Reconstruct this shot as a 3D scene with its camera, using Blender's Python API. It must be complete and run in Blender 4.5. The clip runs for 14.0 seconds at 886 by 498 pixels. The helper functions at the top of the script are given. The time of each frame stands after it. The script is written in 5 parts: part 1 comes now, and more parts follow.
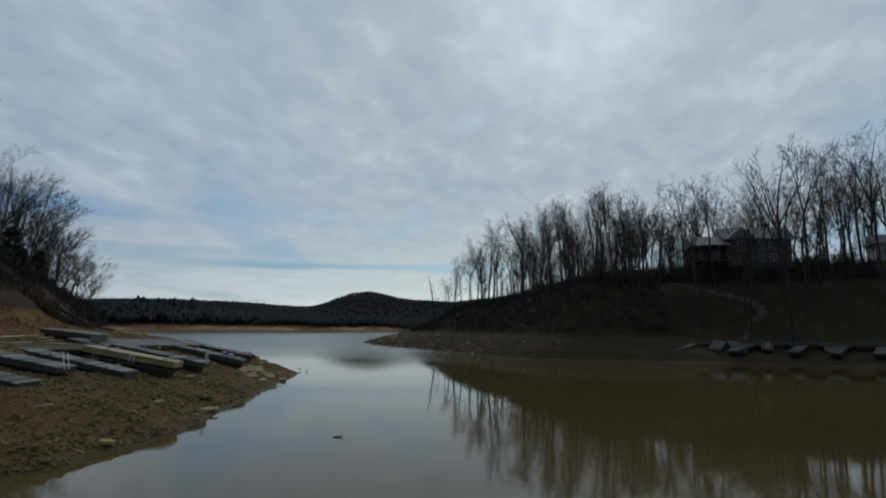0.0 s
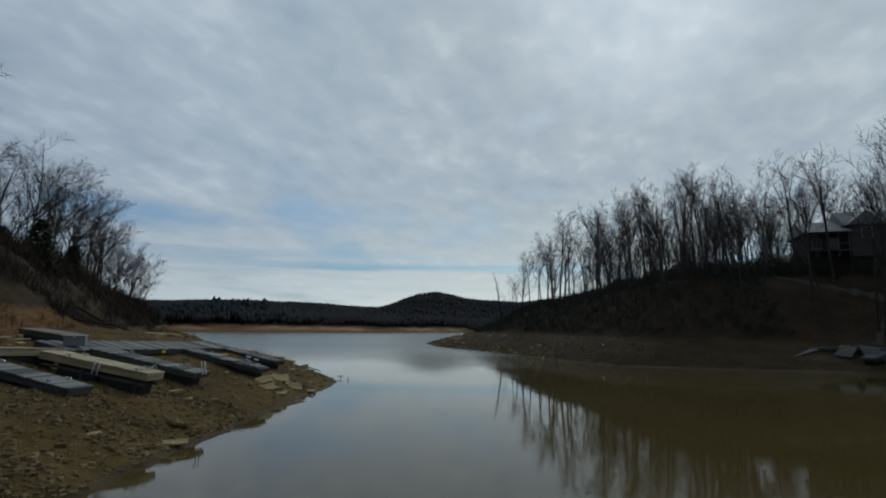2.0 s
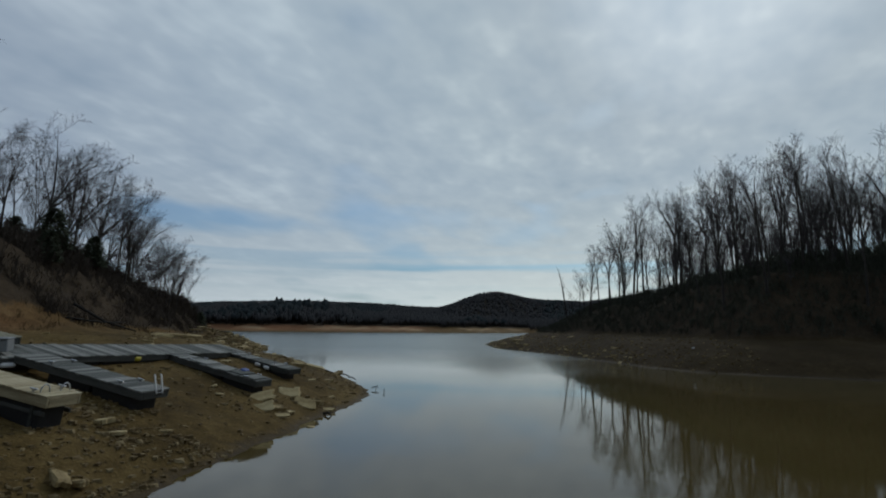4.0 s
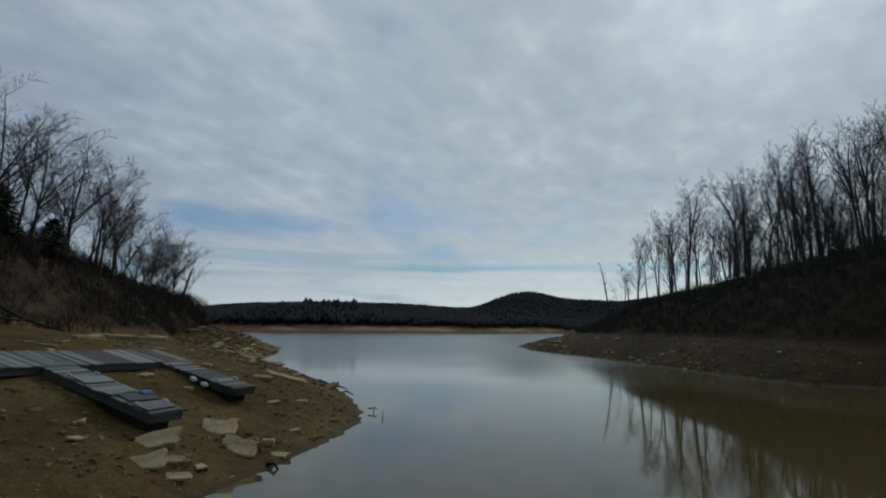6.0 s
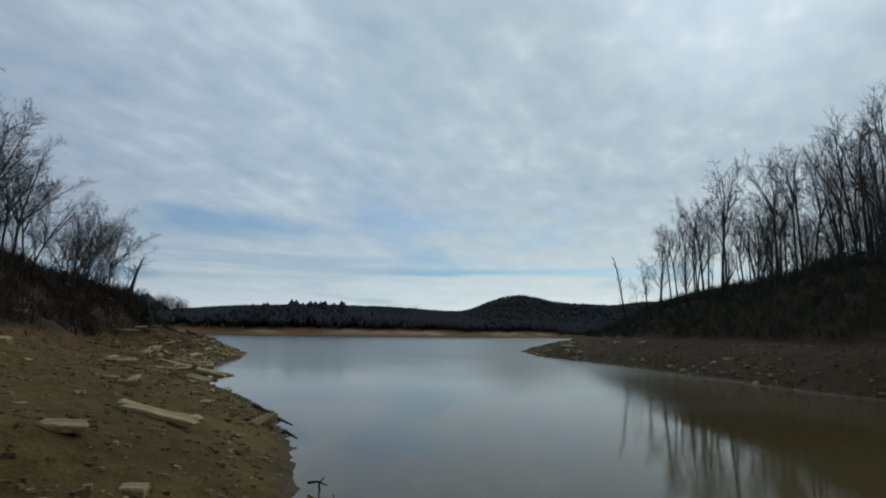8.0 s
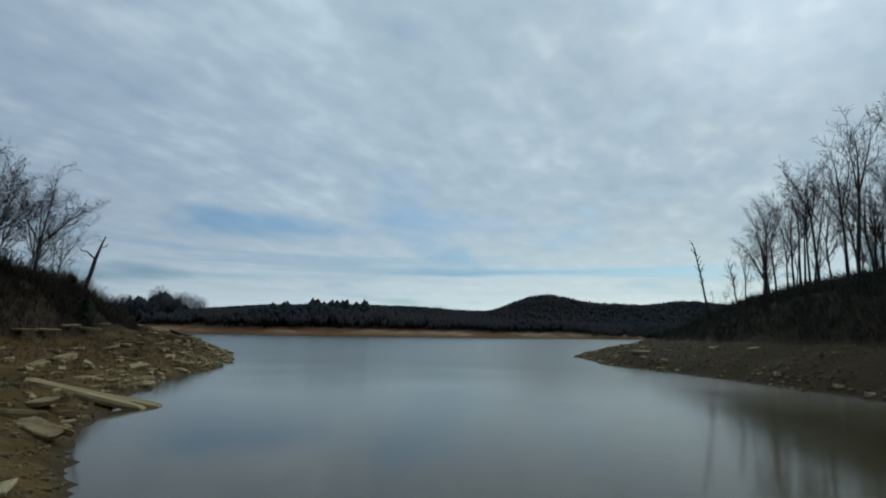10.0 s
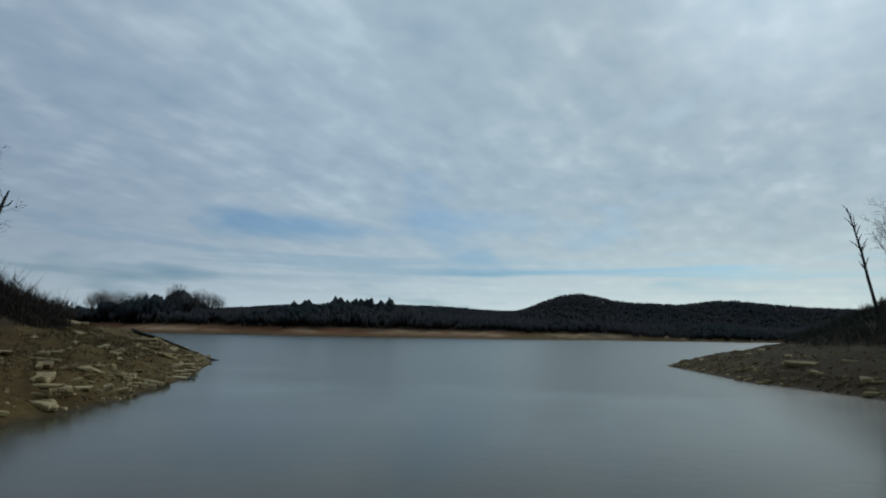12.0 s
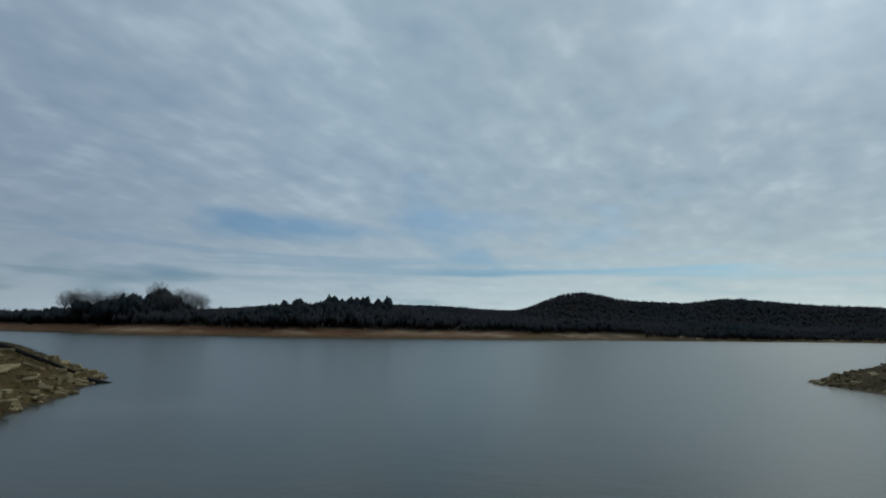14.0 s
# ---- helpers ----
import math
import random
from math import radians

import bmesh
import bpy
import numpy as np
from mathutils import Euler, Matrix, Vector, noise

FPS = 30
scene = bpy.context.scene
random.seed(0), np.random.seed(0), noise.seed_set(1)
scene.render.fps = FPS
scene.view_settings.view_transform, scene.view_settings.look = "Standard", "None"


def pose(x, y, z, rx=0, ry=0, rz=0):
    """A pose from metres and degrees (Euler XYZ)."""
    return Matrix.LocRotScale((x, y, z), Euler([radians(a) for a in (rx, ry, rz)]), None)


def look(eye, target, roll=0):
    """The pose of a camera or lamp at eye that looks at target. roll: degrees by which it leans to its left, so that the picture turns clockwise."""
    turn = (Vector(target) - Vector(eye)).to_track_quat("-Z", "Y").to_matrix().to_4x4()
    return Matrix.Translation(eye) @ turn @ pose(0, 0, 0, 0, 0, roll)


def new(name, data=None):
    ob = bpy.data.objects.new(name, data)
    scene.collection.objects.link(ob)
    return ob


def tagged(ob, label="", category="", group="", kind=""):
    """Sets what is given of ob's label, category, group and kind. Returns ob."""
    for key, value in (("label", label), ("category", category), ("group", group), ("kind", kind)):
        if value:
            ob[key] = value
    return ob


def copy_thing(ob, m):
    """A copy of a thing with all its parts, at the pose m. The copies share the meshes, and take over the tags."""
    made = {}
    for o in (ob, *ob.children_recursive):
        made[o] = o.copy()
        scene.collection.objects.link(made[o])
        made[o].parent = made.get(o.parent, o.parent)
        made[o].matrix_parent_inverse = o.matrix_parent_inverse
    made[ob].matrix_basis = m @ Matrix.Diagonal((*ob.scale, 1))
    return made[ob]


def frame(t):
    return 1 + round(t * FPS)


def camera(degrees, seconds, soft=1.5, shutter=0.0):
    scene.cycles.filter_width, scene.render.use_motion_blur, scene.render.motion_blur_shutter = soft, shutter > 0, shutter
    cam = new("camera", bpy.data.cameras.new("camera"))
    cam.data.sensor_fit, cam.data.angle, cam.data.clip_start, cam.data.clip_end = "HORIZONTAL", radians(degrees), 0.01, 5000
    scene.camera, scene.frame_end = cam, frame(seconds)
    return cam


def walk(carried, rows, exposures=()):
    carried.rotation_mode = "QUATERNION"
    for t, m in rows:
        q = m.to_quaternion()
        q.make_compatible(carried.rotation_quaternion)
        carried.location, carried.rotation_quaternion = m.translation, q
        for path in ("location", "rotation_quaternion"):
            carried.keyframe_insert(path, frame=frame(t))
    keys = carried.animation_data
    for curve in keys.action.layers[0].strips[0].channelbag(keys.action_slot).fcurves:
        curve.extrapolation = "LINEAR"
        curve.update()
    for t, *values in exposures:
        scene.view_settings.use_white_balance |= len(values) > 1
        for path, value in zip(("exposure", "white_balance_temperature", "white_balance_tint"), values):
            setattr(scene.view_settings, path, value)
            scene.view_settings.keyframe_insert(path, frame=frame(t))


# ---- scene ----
cam = camera(77.8, 14.0, soft=2.0)
PATH = [
    (0.0, pose(0.00, 0.00, 3.32, 98.19, -0.66, -0.00)),
    (0.1, pose(-0.00, 0.40, 3.32, 98.18, -0.69, 1.00)),
    (0.2, pose(-0.00, 0.81, 3.31, 98.17, -0.72, 1.48)),
    (0.3, pose(-0.01, 1.22, 3.31, 98.16, -0.75, 1.63)),
    (0.5, pose(-0.00, 2.00, 3.30, 98.14, -0.80, 1.58)),
    (1.0, pose(0.06, 3.79, 3.31, 98.13, -0.91, 1.42)),
    (1.5, pose(0.20, 5.32, 3.39, 98.09, -0.89, 1.43)),
    (1.7, pose(0.20, 6.03, 3.38, 98.11, -0.87, 1.48)),
    (1.8, pose(0.19, 6.41, 3.37, 98.13, -0.86, 2.48)),
    (1.9, pose(0.18, 6.77, 3.36, 98.14, -0.85, 4.35)),
    (2.0, pose(0.17, 7.13, 3.35, 98.15, -0.83, 7.01)),
    (2.1, pose(0.17, 7.45, 3.35, 98.14, -0.82, 8.52)),
    (2.2, pose(0.18, 7.76, 3.34, 98.13, -0.79, 10.69)),
    (2.3, pose(0.19, 8.07, 3.34, 98.12, -0.77, 11.99)),
    (2.4, pose(0.19, 8.38, 3.34, 98.10, -0.75, 12.36)),
    (2.5, pose(0.18, 8.72, 3.34, 98.09, -0.74, 12.65)),
    (3.0, pose(0.04, 10.63, 3.31, 98.10, -0.78, 12.48)),
    (3.2, pose(-0.07, 11.38, 3.31, 98.09, -0.78, 12.18)),
    (5.3, pose(-1.36, 19.28, 3.37, 98.03, -0.77, 16.45)),
    (5.5, pose(-1.49, 20.17, 3.34, 98.03, -0.74, 16.63)),
    (6.0, pose(-2.09, 22.30, 3.25, 98.10, -0.76, 16.58)),
    (6.5, pose(-2.61, 24.08, 3.20, 98.13, -0.90, 16.27)),
    (7.0, pose(-3.39, 26.45, 3.09, 98.33, -0.89, 15.92)),
    (7.5, pose(-4.35, 29.13, 2.98, 98.53, -0.94, 15.66)),
    (7.7, pose(-4.87, 30.45, 2.98, 98.54, -0.96, 15.45)),
    (9.8, pose(-10.59, 44.73, 3.03, 98.50, -1.14, 17.53)),
    (9.9, pose(-10.87, 45.42, 3.03, 98.50, -1.14, 17.48)),
    (10.0, pose(-11.15, 46.11, 3.04, 98.50, -1.14, 18.05)),
    (10.1, pose(-11.46, 46.81, 3.04, 98.49, -1.14, 18.67)),
    (10.2, pose(-11.79, 47.55, 3.05, 98.48, -1.12, 19.76)),
    (10.3, pose(-12.14, 48.30, 3.06, 98.47, -1.09, 20.45)),
    (10.4, pose(-12.51, 49.07, 3.07, 98.45, -1.07, 20.85)),
    (10.5, pose(-12.88, 49.84, 3.08, 98.44, -1.05, 21.00)),
    (11.0, pose(-14.86, 53.83, 3.14, 98.37, -1.02, 20.85)),
    (11.5, pose(-16.77, 57.73, 3.04, 98.45, -1.12, 20.76)),
    (12.0, pose(-19.04, 61.84, 3.00, 98.49, -1.28, 20.59)),
    (12.5, pose(-21.23, 66.15, 3.01, 98.52, -1.24, 20.49)),
    (13.0, pose(-23.40, 70.32, 3.02, 98.53, -1.23, 20.39)),
    (13.5, pose(-25.63, 74.69, 3.00, 98.49, -1.24, 20.36)),
    (14.0, pose(-27.69, 78.90, 3.03, 98.52, -1.01, 20.32)),
]
walk(cam, PATH, [(0.0, 0.0, 6450, 9), (5.5, -0.02, 6430, 8), (6.8, 0.03, 6420, 8), (7.5, 0.20, 6400, 8), (9.8, 0.17, 6170, 4),
                 (11.0, 0.07, 6150, 4), (12.5, 0.0, 6120, 4), (14.0, -0.14, 6080, 4)])

# ------------------------------------------------------------------ light
world = bpy.data.worlds.new("world")
scene.world = world
world.use_nodes = True
SUN_EL, SUN_AZ = 33.0, 14.0          # degrees above the horizon; clockwise from +y


def link(nt, a, b):
    nt.links.new(a, b)


def math_node(nt, op, a, b=None, clamp=False):
    n = nt.nodes.new("ShaderNodeMath")
    n.operation, n.use_clamp = op, clamp
    for k, v in enumerate((a, b)):
        if v is None:
            continue
        if isinstance(v, (int, float)):
            n.inputs[k].default_value = v
        else:
            link(nt, v, n.inputs[k])
    return n.outputs[0]


def mix_rgb(nt, fac, a, b, blend="MIX"):
    n = nt.nodes.new("ShaderNodeMix")
    n.data_type, n.blend_type = "RGBA", blend
    for k, v in ((0, fac), (6, a), (7, b)):
        if isinstance(v, (int, float)):
            n.inputs[k].default_value = v
        elif isinstance(v, tuple):
            n.inputs[k].default_value = (*v, 1.0)
        else:
            link(nt, v, n.inputs[k])
    return n.outputs[2]


def ramp(nt, fac, stops):
    n = nt.nodes.new("ShaderNodeValToRGB")
    while len(n.color_ramp.elements) < len(stops):
        n.color_ramp.elements.new(0.5)
    for e, (p, c) in zip(n.color_ramp.elements, stops):
        e.position = p
        e.color = (*c, 1.0) if isinstance(c, tuple) else (c, c, c, 1.0)
    link(nt, fac, n.inputs[0])
    return n.outputs[0]


def noise_tex(nt, vec, scale, detail=4.0, rough=0.55, dist=0.0):
    n = nt.nodes.new("ShaderNodeTexNoise")
    n.inputs["Scale"].default_value = scale
    n.inputs["Detail"].default_value = detail
    n.inputs["Roughness"].default_value = rough
    n.inputs["Distortion"].default_value = dist
    if vec is not None:
        link(nt, vec, n.inputs["Vector"])
    return n.outputs[0]


def build_sky():
    nt = world.node_tree
    nt.nodes.clear()
    out = nt.nodes.new("ShaderNodeOutputWorld")
    bg = nt.nodes.new("ShaderNodeBackground")
    co = nt.nodes.new("ShaderNodeTexCoord")
    sky = nt.nodes.new("ShaderNodeTexSky")
    sky.sky_type, sky.sun_disc = "NISHITA", False
    sky.sun_elevation, sky.sun_rotation = radians(SUN_EL), radians(SUN_AZ)
    blue = mix_rgb(nt, 1.0, sky.outputs[0], (0.046, 0.063, 0.077), "MULTIPLY")
    sep = nt.nodes.new("ShaderNodeSeparateXYZ")
    link(nt, co.outputs["Generated"], sep.inputs[0])
    blue = mix_rgb(nt, 1.0, blue, ramp(nt, sep.outputs[2], [(0.08, (0.44, 0.56, 0.66)), (0.16, (0.72, 0.80, 0.86)), (0.26, (1.0, 1.0, 1.0))]), "MULTIPLY")
    # the cloud deck: a flat layer overhead, so that it closes up towards the horizon
    up = math_node(nt, "ADD", math_node(nt, "MAXIMUM", sep.outputs[2], 0.0), 0.2)
    comb = nt.nodes.new("ShaderNodeCombineXYZ")
    link(nt, math_node(nt, "DIVIDE", sep.outputs[0], up), comb.inputs[0])
    link(nt, math_node(nt, "DIVIDE", sep.outputs[1], up), comb.inputs[1])
    deck = nt.nodes.new("ShaderNodeMapping")      # long rows of cloud, drawn out along the cove
    deck.vector_type = "TEXTURE"
    deck.inputs["Rotation"].default_value = (0, 0, radians(-12))
    deck.inputs["Scale"].default_value = (1.0, 1.25, 1.0)
    link(nt, comb.outputs[0], deck.inputs[0])
    big = noise_tex(nt, deck.outputs[0], 0.8, 3.0, 0.5, 0.2)
    mid = noise_tex(nt, deck.outputs[0], 2.6, 2.0, 0.45, 0.2)
    rows = nt.nodes.new("ShaderNodeMapping")
    rows.vector_type = "TEXTURE"
    rows.inputs["Rotation"].default_value = (0, 0, radians(-12))
    rows.inputs["Scale"].default_value = (1.0, 1.45, 1.0)
    link(nt, comb.outputs[0], rows.inputs[0])
    puffs = noise_tex(nt, rows.outputs[0], 10.0, 2.0, 0.5, 0.1)
    body = math_node(nt, "ADD", math_node(nt, "MULTIPLY", big, 0.26), math_node(nt, "ADD", math_node(nt, "MULTIPLY", mid, 0.36), math_node(nt, "MULTIPLY", puffs, 0.38)))
    cloud = ramp(nt, body, [(0.36, (0.312, 0.380, 0.462)), (0.46, (0.356, 0.419, 0.496)), (0.54, (0.391, 0.452, 0.523)), (0.66, (0.49, 0.55, 0.61))])
    # blue shows where the deck is thin, mostly low down, and in one long gap near the horizon
    gap = math_node(nt, "ADD", math_node(nt, "MULTIPLY", big, 0.65), math_node(nt, "MULTIPLY", mid, 0.35))
    low = ramp(nt, sep.outputs[2], [(0.0, 0.02), (0.13, 0.0), (0.2, 0.012), (0.34, 0.0)])
    thin = ramp(nt, math_node(nt, "SUBTRACT", gap, low), [(0.33, 0.4), (0.45, 1.0)])
    streak_map = nt.nodes.new("ShaderNodeMapping")
    streak_map.inputs["Scale"].default_value = (1.2, 1.2, 26.0)
    link(nt, co.outputs["Generated"], streak_map.inputs[0])
    streak = noise_tex(nt, streak_map.outputs[0], 1.6, 4.0, 0.5, 0.4)
    band = ramp(nt, sep.outputs[2], [(0.05, 0.0), (0.085, 1.0), (0.12, 1.0), (0.17, 0.0)])
    strip = math_node(nt, "MULTIPLY", band, ramp(nt, streak, [(0.48, 0.0), (0.62, 0.32)]))
    thin = math_node(nt, "MULTIPLY", thin, math_node(nt, "SUBTRACT", 1.0, strip))
    # one wide break in the deck over the far wood
    hole_map = nt.nodes.new("ShaderNodeMapping")
    hole_map.inputs["Location"].default_value = (0.585 / 0.17, -0.79 / 0.17, -0.178 / 0.034)
    hole_map.inputs["Scale"].default_value = (1 / 0.17, 1 / 0.17, 1 / 0.034)
    link(nt, co.outputs["Generated"], hole_map.inputs[0])
    ball = nt.nodes.new("ShaderNodeVectorMath")
    ball.operation = "LENGTH"
    link(nt, hole_map.outputs[0], ball.inputs[0])
    hole = math_node(nt, "ADD", ball.outputs["Value"], math_node(nt, "MULTIPLY", math_node(nt, "SUBTRACT", mid, 0.5), 3.0))
    thin = math_node(nt, "MULTIPLY", thin, ramp(nt, hole, [(0.2, 0.35), (1.2, 1.0)]))
    # a long narrow slit of blue low over the far hills
    slit_z = math_node(nt, "ABSOLUTE", math_node(nt, "SUBTRACT", math_node(nt, "ADD", sep.outputs[2], math_node(nt, "MULTIPLY", math_node(nt, "SUBTRACT", streak, 0.5), 0.03)), 0.107))
    slit = math_node(nt, "MULTIPLY", ramp(nt, slit_z, [(0.002, 1.0), (0.009, 0.0)]),
                     ramp(nt, math_node(nt, "ADD", sep.outputs[0], 0.5), [(0.06, 0.0), (0.2, 0.75), (0.62, 0.75), (0.72, 0.0)]))
    thin = math_node(nt, "MULTIPLY", thin, math_node(nt, "SUBTRACT", 1.0, slit))
    # the deck glows round the sun behind it, and pales towards the horizon
    az, el = radians(SUN_AZ), radians(SUN_EL)
    sun = (math.sin(az) * math.cos(el), math.cos(az) * math.cos(el), math.sin(el))
    dot = nt.nodes.new("ShaderNodeVectorMath")
    dot.operation = "DOT_PRODUCT"
    link(nt, co.outputs["Generated"], dot.inputs[0])
    dot.inputs[1].default_value = sun
    near = math_node(nt, "MULTIPLY", math_node(nt, "ADD", dot.outputs["Value"], 1.0), 0.5)
    glow = ramp(nt, near, [(0.0, (0.30, 0.30, 0.31)), (0.35, (0.40, 0.42, 0.44)), (0.7, (0.735, 0.775, 0.84)), (0.88, (0.965, 1.01, 1.025)), (0.96, (1.03, 1.06, 1.035)), (0.985, (1.085, 1.095, 1.06)), (1.0, (1.5, 1.47, 1.40))])
    pale = ramp(nt, sep.outputs[2], [(0.0, (0.66, 0.70, 0.69)), (0.16, (0.47, 0.52, 0.545))])
    side = nt.nodes.new("ShaderNodeVectorMath")   # paler and warmer low down on the sun's side
    side.operation = "DOT_PRODUCT"
    link(nt, co.outputs["Generated"], side.inputs[0])
    side.inputs[1].default_value = (math.sin(az), math.cos(az), 0.0)
    pale = mix_rgb(nt, 1.0, pale, ramp(nt, side.outputs["Value"], [(0.75, (1.0, 1.0, 1.0)), (0.97, (1.17, 1.13, 1.07))]), "MULTIPLY")
    haze = ramp(nt, sep.outputs[2], [(0.0, 0.85), (0.25, 0.0)])
    cloud = mix_rgb(nt, haze, cloud, pale)
    lit = mix_rgb(nt, 1.0, cloud, glow, "MULTIPLY")
    both = mix_rgb(nt, thin, blue, lit)
    link(nt, both, bg.inputs[0])
    bg.inputs[1].default_value = 1.0
    link(nt, bg.outputs[0], out.inputs[0])


build_sky()
sun_data = bpy.data.lights.new("sun", "SUN")
sun_data.energy, sun_data.angle, sun_data.color = 0.7, radians(14), (1.0, 0.95, 0.88)
sun_ob = new("sun", sun_data)
sun_ob.matrix_world = look((0, 0, 60), (-math.sin(radians(SUN_AZ)) * 60, -math.cos(radians(SUN_AZ)) * 60, 60 - 60 * math.tan(radians(SUN_EL))))

# ------------------------------------------------------------------ materials


def material(name, stops, scale=3.0, rough=0.85, bump=0.3, bump_scale=30.0, coord="Object", stretch=(1, 1, 1), metal=0.0,
             vary=0.0, spec=0.35):
    """A surface with colour at two scales and fine relief."""
    m = bpy.data.materials.new(name)
    m.use_nodes = True
    nt = m.node_tree
    bs = nt.nodes["Principled BSDF"]
    co = nt.nodes.new("ShaderNodeTexCoord")
    mp = nt.nodes.new("ShaderNodeMapping")
    mp.inputs["Scale"].default_value = stretch
    link(nt, co.outputs[coord], mp.inputs[0])
    a = noise_tex(nt, mp.outputs[0], scale, 5.0)
    b = noise_tex(nt, mp.outputs[0], scale * 7.3, 3.0, 0.6)
    f = math_node(nt, "ADD", math_node(nt, "MULTIPLY", a, 0.65), math_node(nt, "MULTIPLY", b, 0.35))
    if vary:
        info = nt.nodes.new("ShaderNodeObjectInfo")
        isl = nt.nodes.new("ShaderNodeNewGeometry")
        r = math_node(nt, "ADD", info.outputs["Random"], isl.outputs["Random Per Island"])
        r = math_node(nt, "FRACT", r)
        f = math_node(nt, "ADD", f, math_node(nt, "MULTIPLY", math_node(nt, "SUBTRACT", r, 0.5), vary))
    n = len(stops)
    col = ramp(nt, f, [(0.3 + 0.4 * k / (n - 1), c) for k, c in enumerate(stops)])
    link(nt, col, bs.inputs["Base Color"])
    bs.inputs["Roughness"].default_value = rough
    bs.inputs["Metallic"].default_value = metal
    bs.inputs["Specular IOR Level"].default_value = spec
    if bump:
        bp = nt.nodes.new("ShaderNodeBump")
        bp.inputs["Strength"].default_value = bump
        bp.inputs["Distance"].default_value = 0.03
        link(nt, noise_tex(nt, mp.outputs[0], bump_scale, 4.0), bp.inputs["Height"])
        link(nt, bp.outputs[0], bs.inputs["Normal"])
    return m


BARK = material("bark", [(0.028, 0.023, 0.020), (0.048, 0.041, 0.035), (0.078, 0.069, 0.060)], 2.0, 0.9, 0.6, 25, stretch=(1, 1, 0.3))
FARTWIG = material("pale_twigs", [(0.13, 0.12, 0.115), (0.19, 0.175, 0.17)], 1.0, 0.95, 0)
TWIG = material("twig", [(0.052, 0.045, 0.047), (0.084, 0.073, 0.077)], 1.0, 0.9, 0)
DEAD = material("dead_wood", [(0.055, 0.047, 0.04), (0.12, 0.106, 0.09)], 2.0, 0.9, 0.5, 30, stretch=(1, 1, 0.2))
STONE = material("tan_stone", [(0.19, 0.135, 0.058), (0.34, 0.26, 0.122), (0.50, 0.40, 0.215)], 1.3, 0.9, 0.9, 9, vary=0.3)
PEBBLE = material("gravel", [(0.084, 0.054, 0.019), (0.130, 0.088, 0.034), (0.25, 0.19, 0.095)], 2.0, 0.9, 0.4, 20, vary=0.4)
GREYWOOD = material("weathered_boards", [(0.082, 0.088, 0.080), (0.155, 0.160, 0.146), (0.28, 0.28, 0.258)], 1.2, 0.85, 0.4, 30, stretch=(1, 8, 8), vary=0.6)
DARKWOOD = material("dark_framing", [(0.04, 0.042, 0.038), (0.095, 0.096, 0.087)], 2.0, 0.8, 0.4, 20, stretch=(1, 6, 6), vary=0.2)
NEWWOOD = material("yellow_boards", [(0.25, 0.205, 0.12), (0.40, 0.335, 0.205), (0.53, 0.46, 0.31)], 1.2, 0.8, 0.3, 30, stretch=(1, 8, 8), vary=0.2)
FLOAT = material("black_float", [(0.012, 0.012, 0.013), (0.03, 0.03, 0.032)], 3.0, 0.55, 0.2, 15)
METAL = material("galvanised_metal", [(0.4, 0.41, 0.42), (0.55, 0.56, 0.57)], 6.0, 0.35, 0.1, 40, metal=0.8)
WHITE = material("white_plastic", [(0.62, 0.62, 0.6), (0.8, 0.8, 0.78)], 3.0, 0.5, 0.1, 20)
YELLOW = material("yellow_plastic", [(0.5, 0.42, 0.03), (0.62, 0.54, 0.05)], 4.0, 0.5, 0.1, 20)
BLUE = material("blue_plastic", [(0.05, 0.09, 0.28), (0.08, 0.14, 0.38)], 4.0, 0.5, 0.1, 20)
# the haze of distance is put into this needle colour, paler and bluer
HAZY_PINE = material("hazy_pine_needles", [(0.078, 0.096, 0.102), (0.090, 0.108, 0.112)], 0.3, 0.95, 0, vary=0.06, spec=0.1)
CEDAR = material("cedar_leaves", [(0.030, 0.040, 0.022), (0.062, 0.076, 0.042)], 1.5, 0.9, 0, vary=0.4)
# far crowns likewise: their blue-grey base colour carries the haze
HAZY_FARWOOD = material("hazy_bare_crowns", [(0.118, 0.120, 0.124), (0.136, 0.138, 0.142)], 0.25, 0.95, 0, vary=0.06, spec=0.1)
BRUSH = material("brush_stems", [(0.043, 0.033, 0.025), (0.088, 0.067, 0.049)], 1.0, 0.95, 0, vary=0.4)
BRIAR = material("dark_briars", [(0.029, 0.032, 0.021), (0.066, 0.068, 0.046)], 1.0, 0.95, 0, vary=0.4)
WEEDS = material("olive_weeds", [(0.072, 0.062, 0.028), (0.145, 0.125, 0.060)], 1.0, 0.95, 0, vary=0.4)
GRASS = material("dry_grass", [(0.075, 0.052, 0.026), (0.16, 0.115, 0.06)], 1.0, 0.95, 0, vary=0.4)
SIDING = material("grey_siding", [(0.070, 0.062, 0.054), (0.105, 0.094, 0.083)], 1.0, 0.8, 0.2, 6, stretch=(0.2, 0.2, 8))
ROOFING = material("grey_shingles", [(0.19, 0.195, 0.19), (0.27, 0.275, 0.27)], 1.5, 0.9, 0.4, 12, vary=0.2)
TRIM = material("white_trim", [(0.32, 0.32, 0.31), (0.42, 0.42, 0.41)], 2.0, 0.6, 0.05, 20)
OLDTRIM = material("grey_porch_timber", [(0.10, 0.095, 0.085), (0.16, 0.15, 0.135)], 2.0, 0.7, 0.1, 20)
GLASS = material("window_glass", [(0.02, 0.024, 0.03), (0.035, 0.04, 0.05)], 1.0, 0.06, 0, spec=0.8)


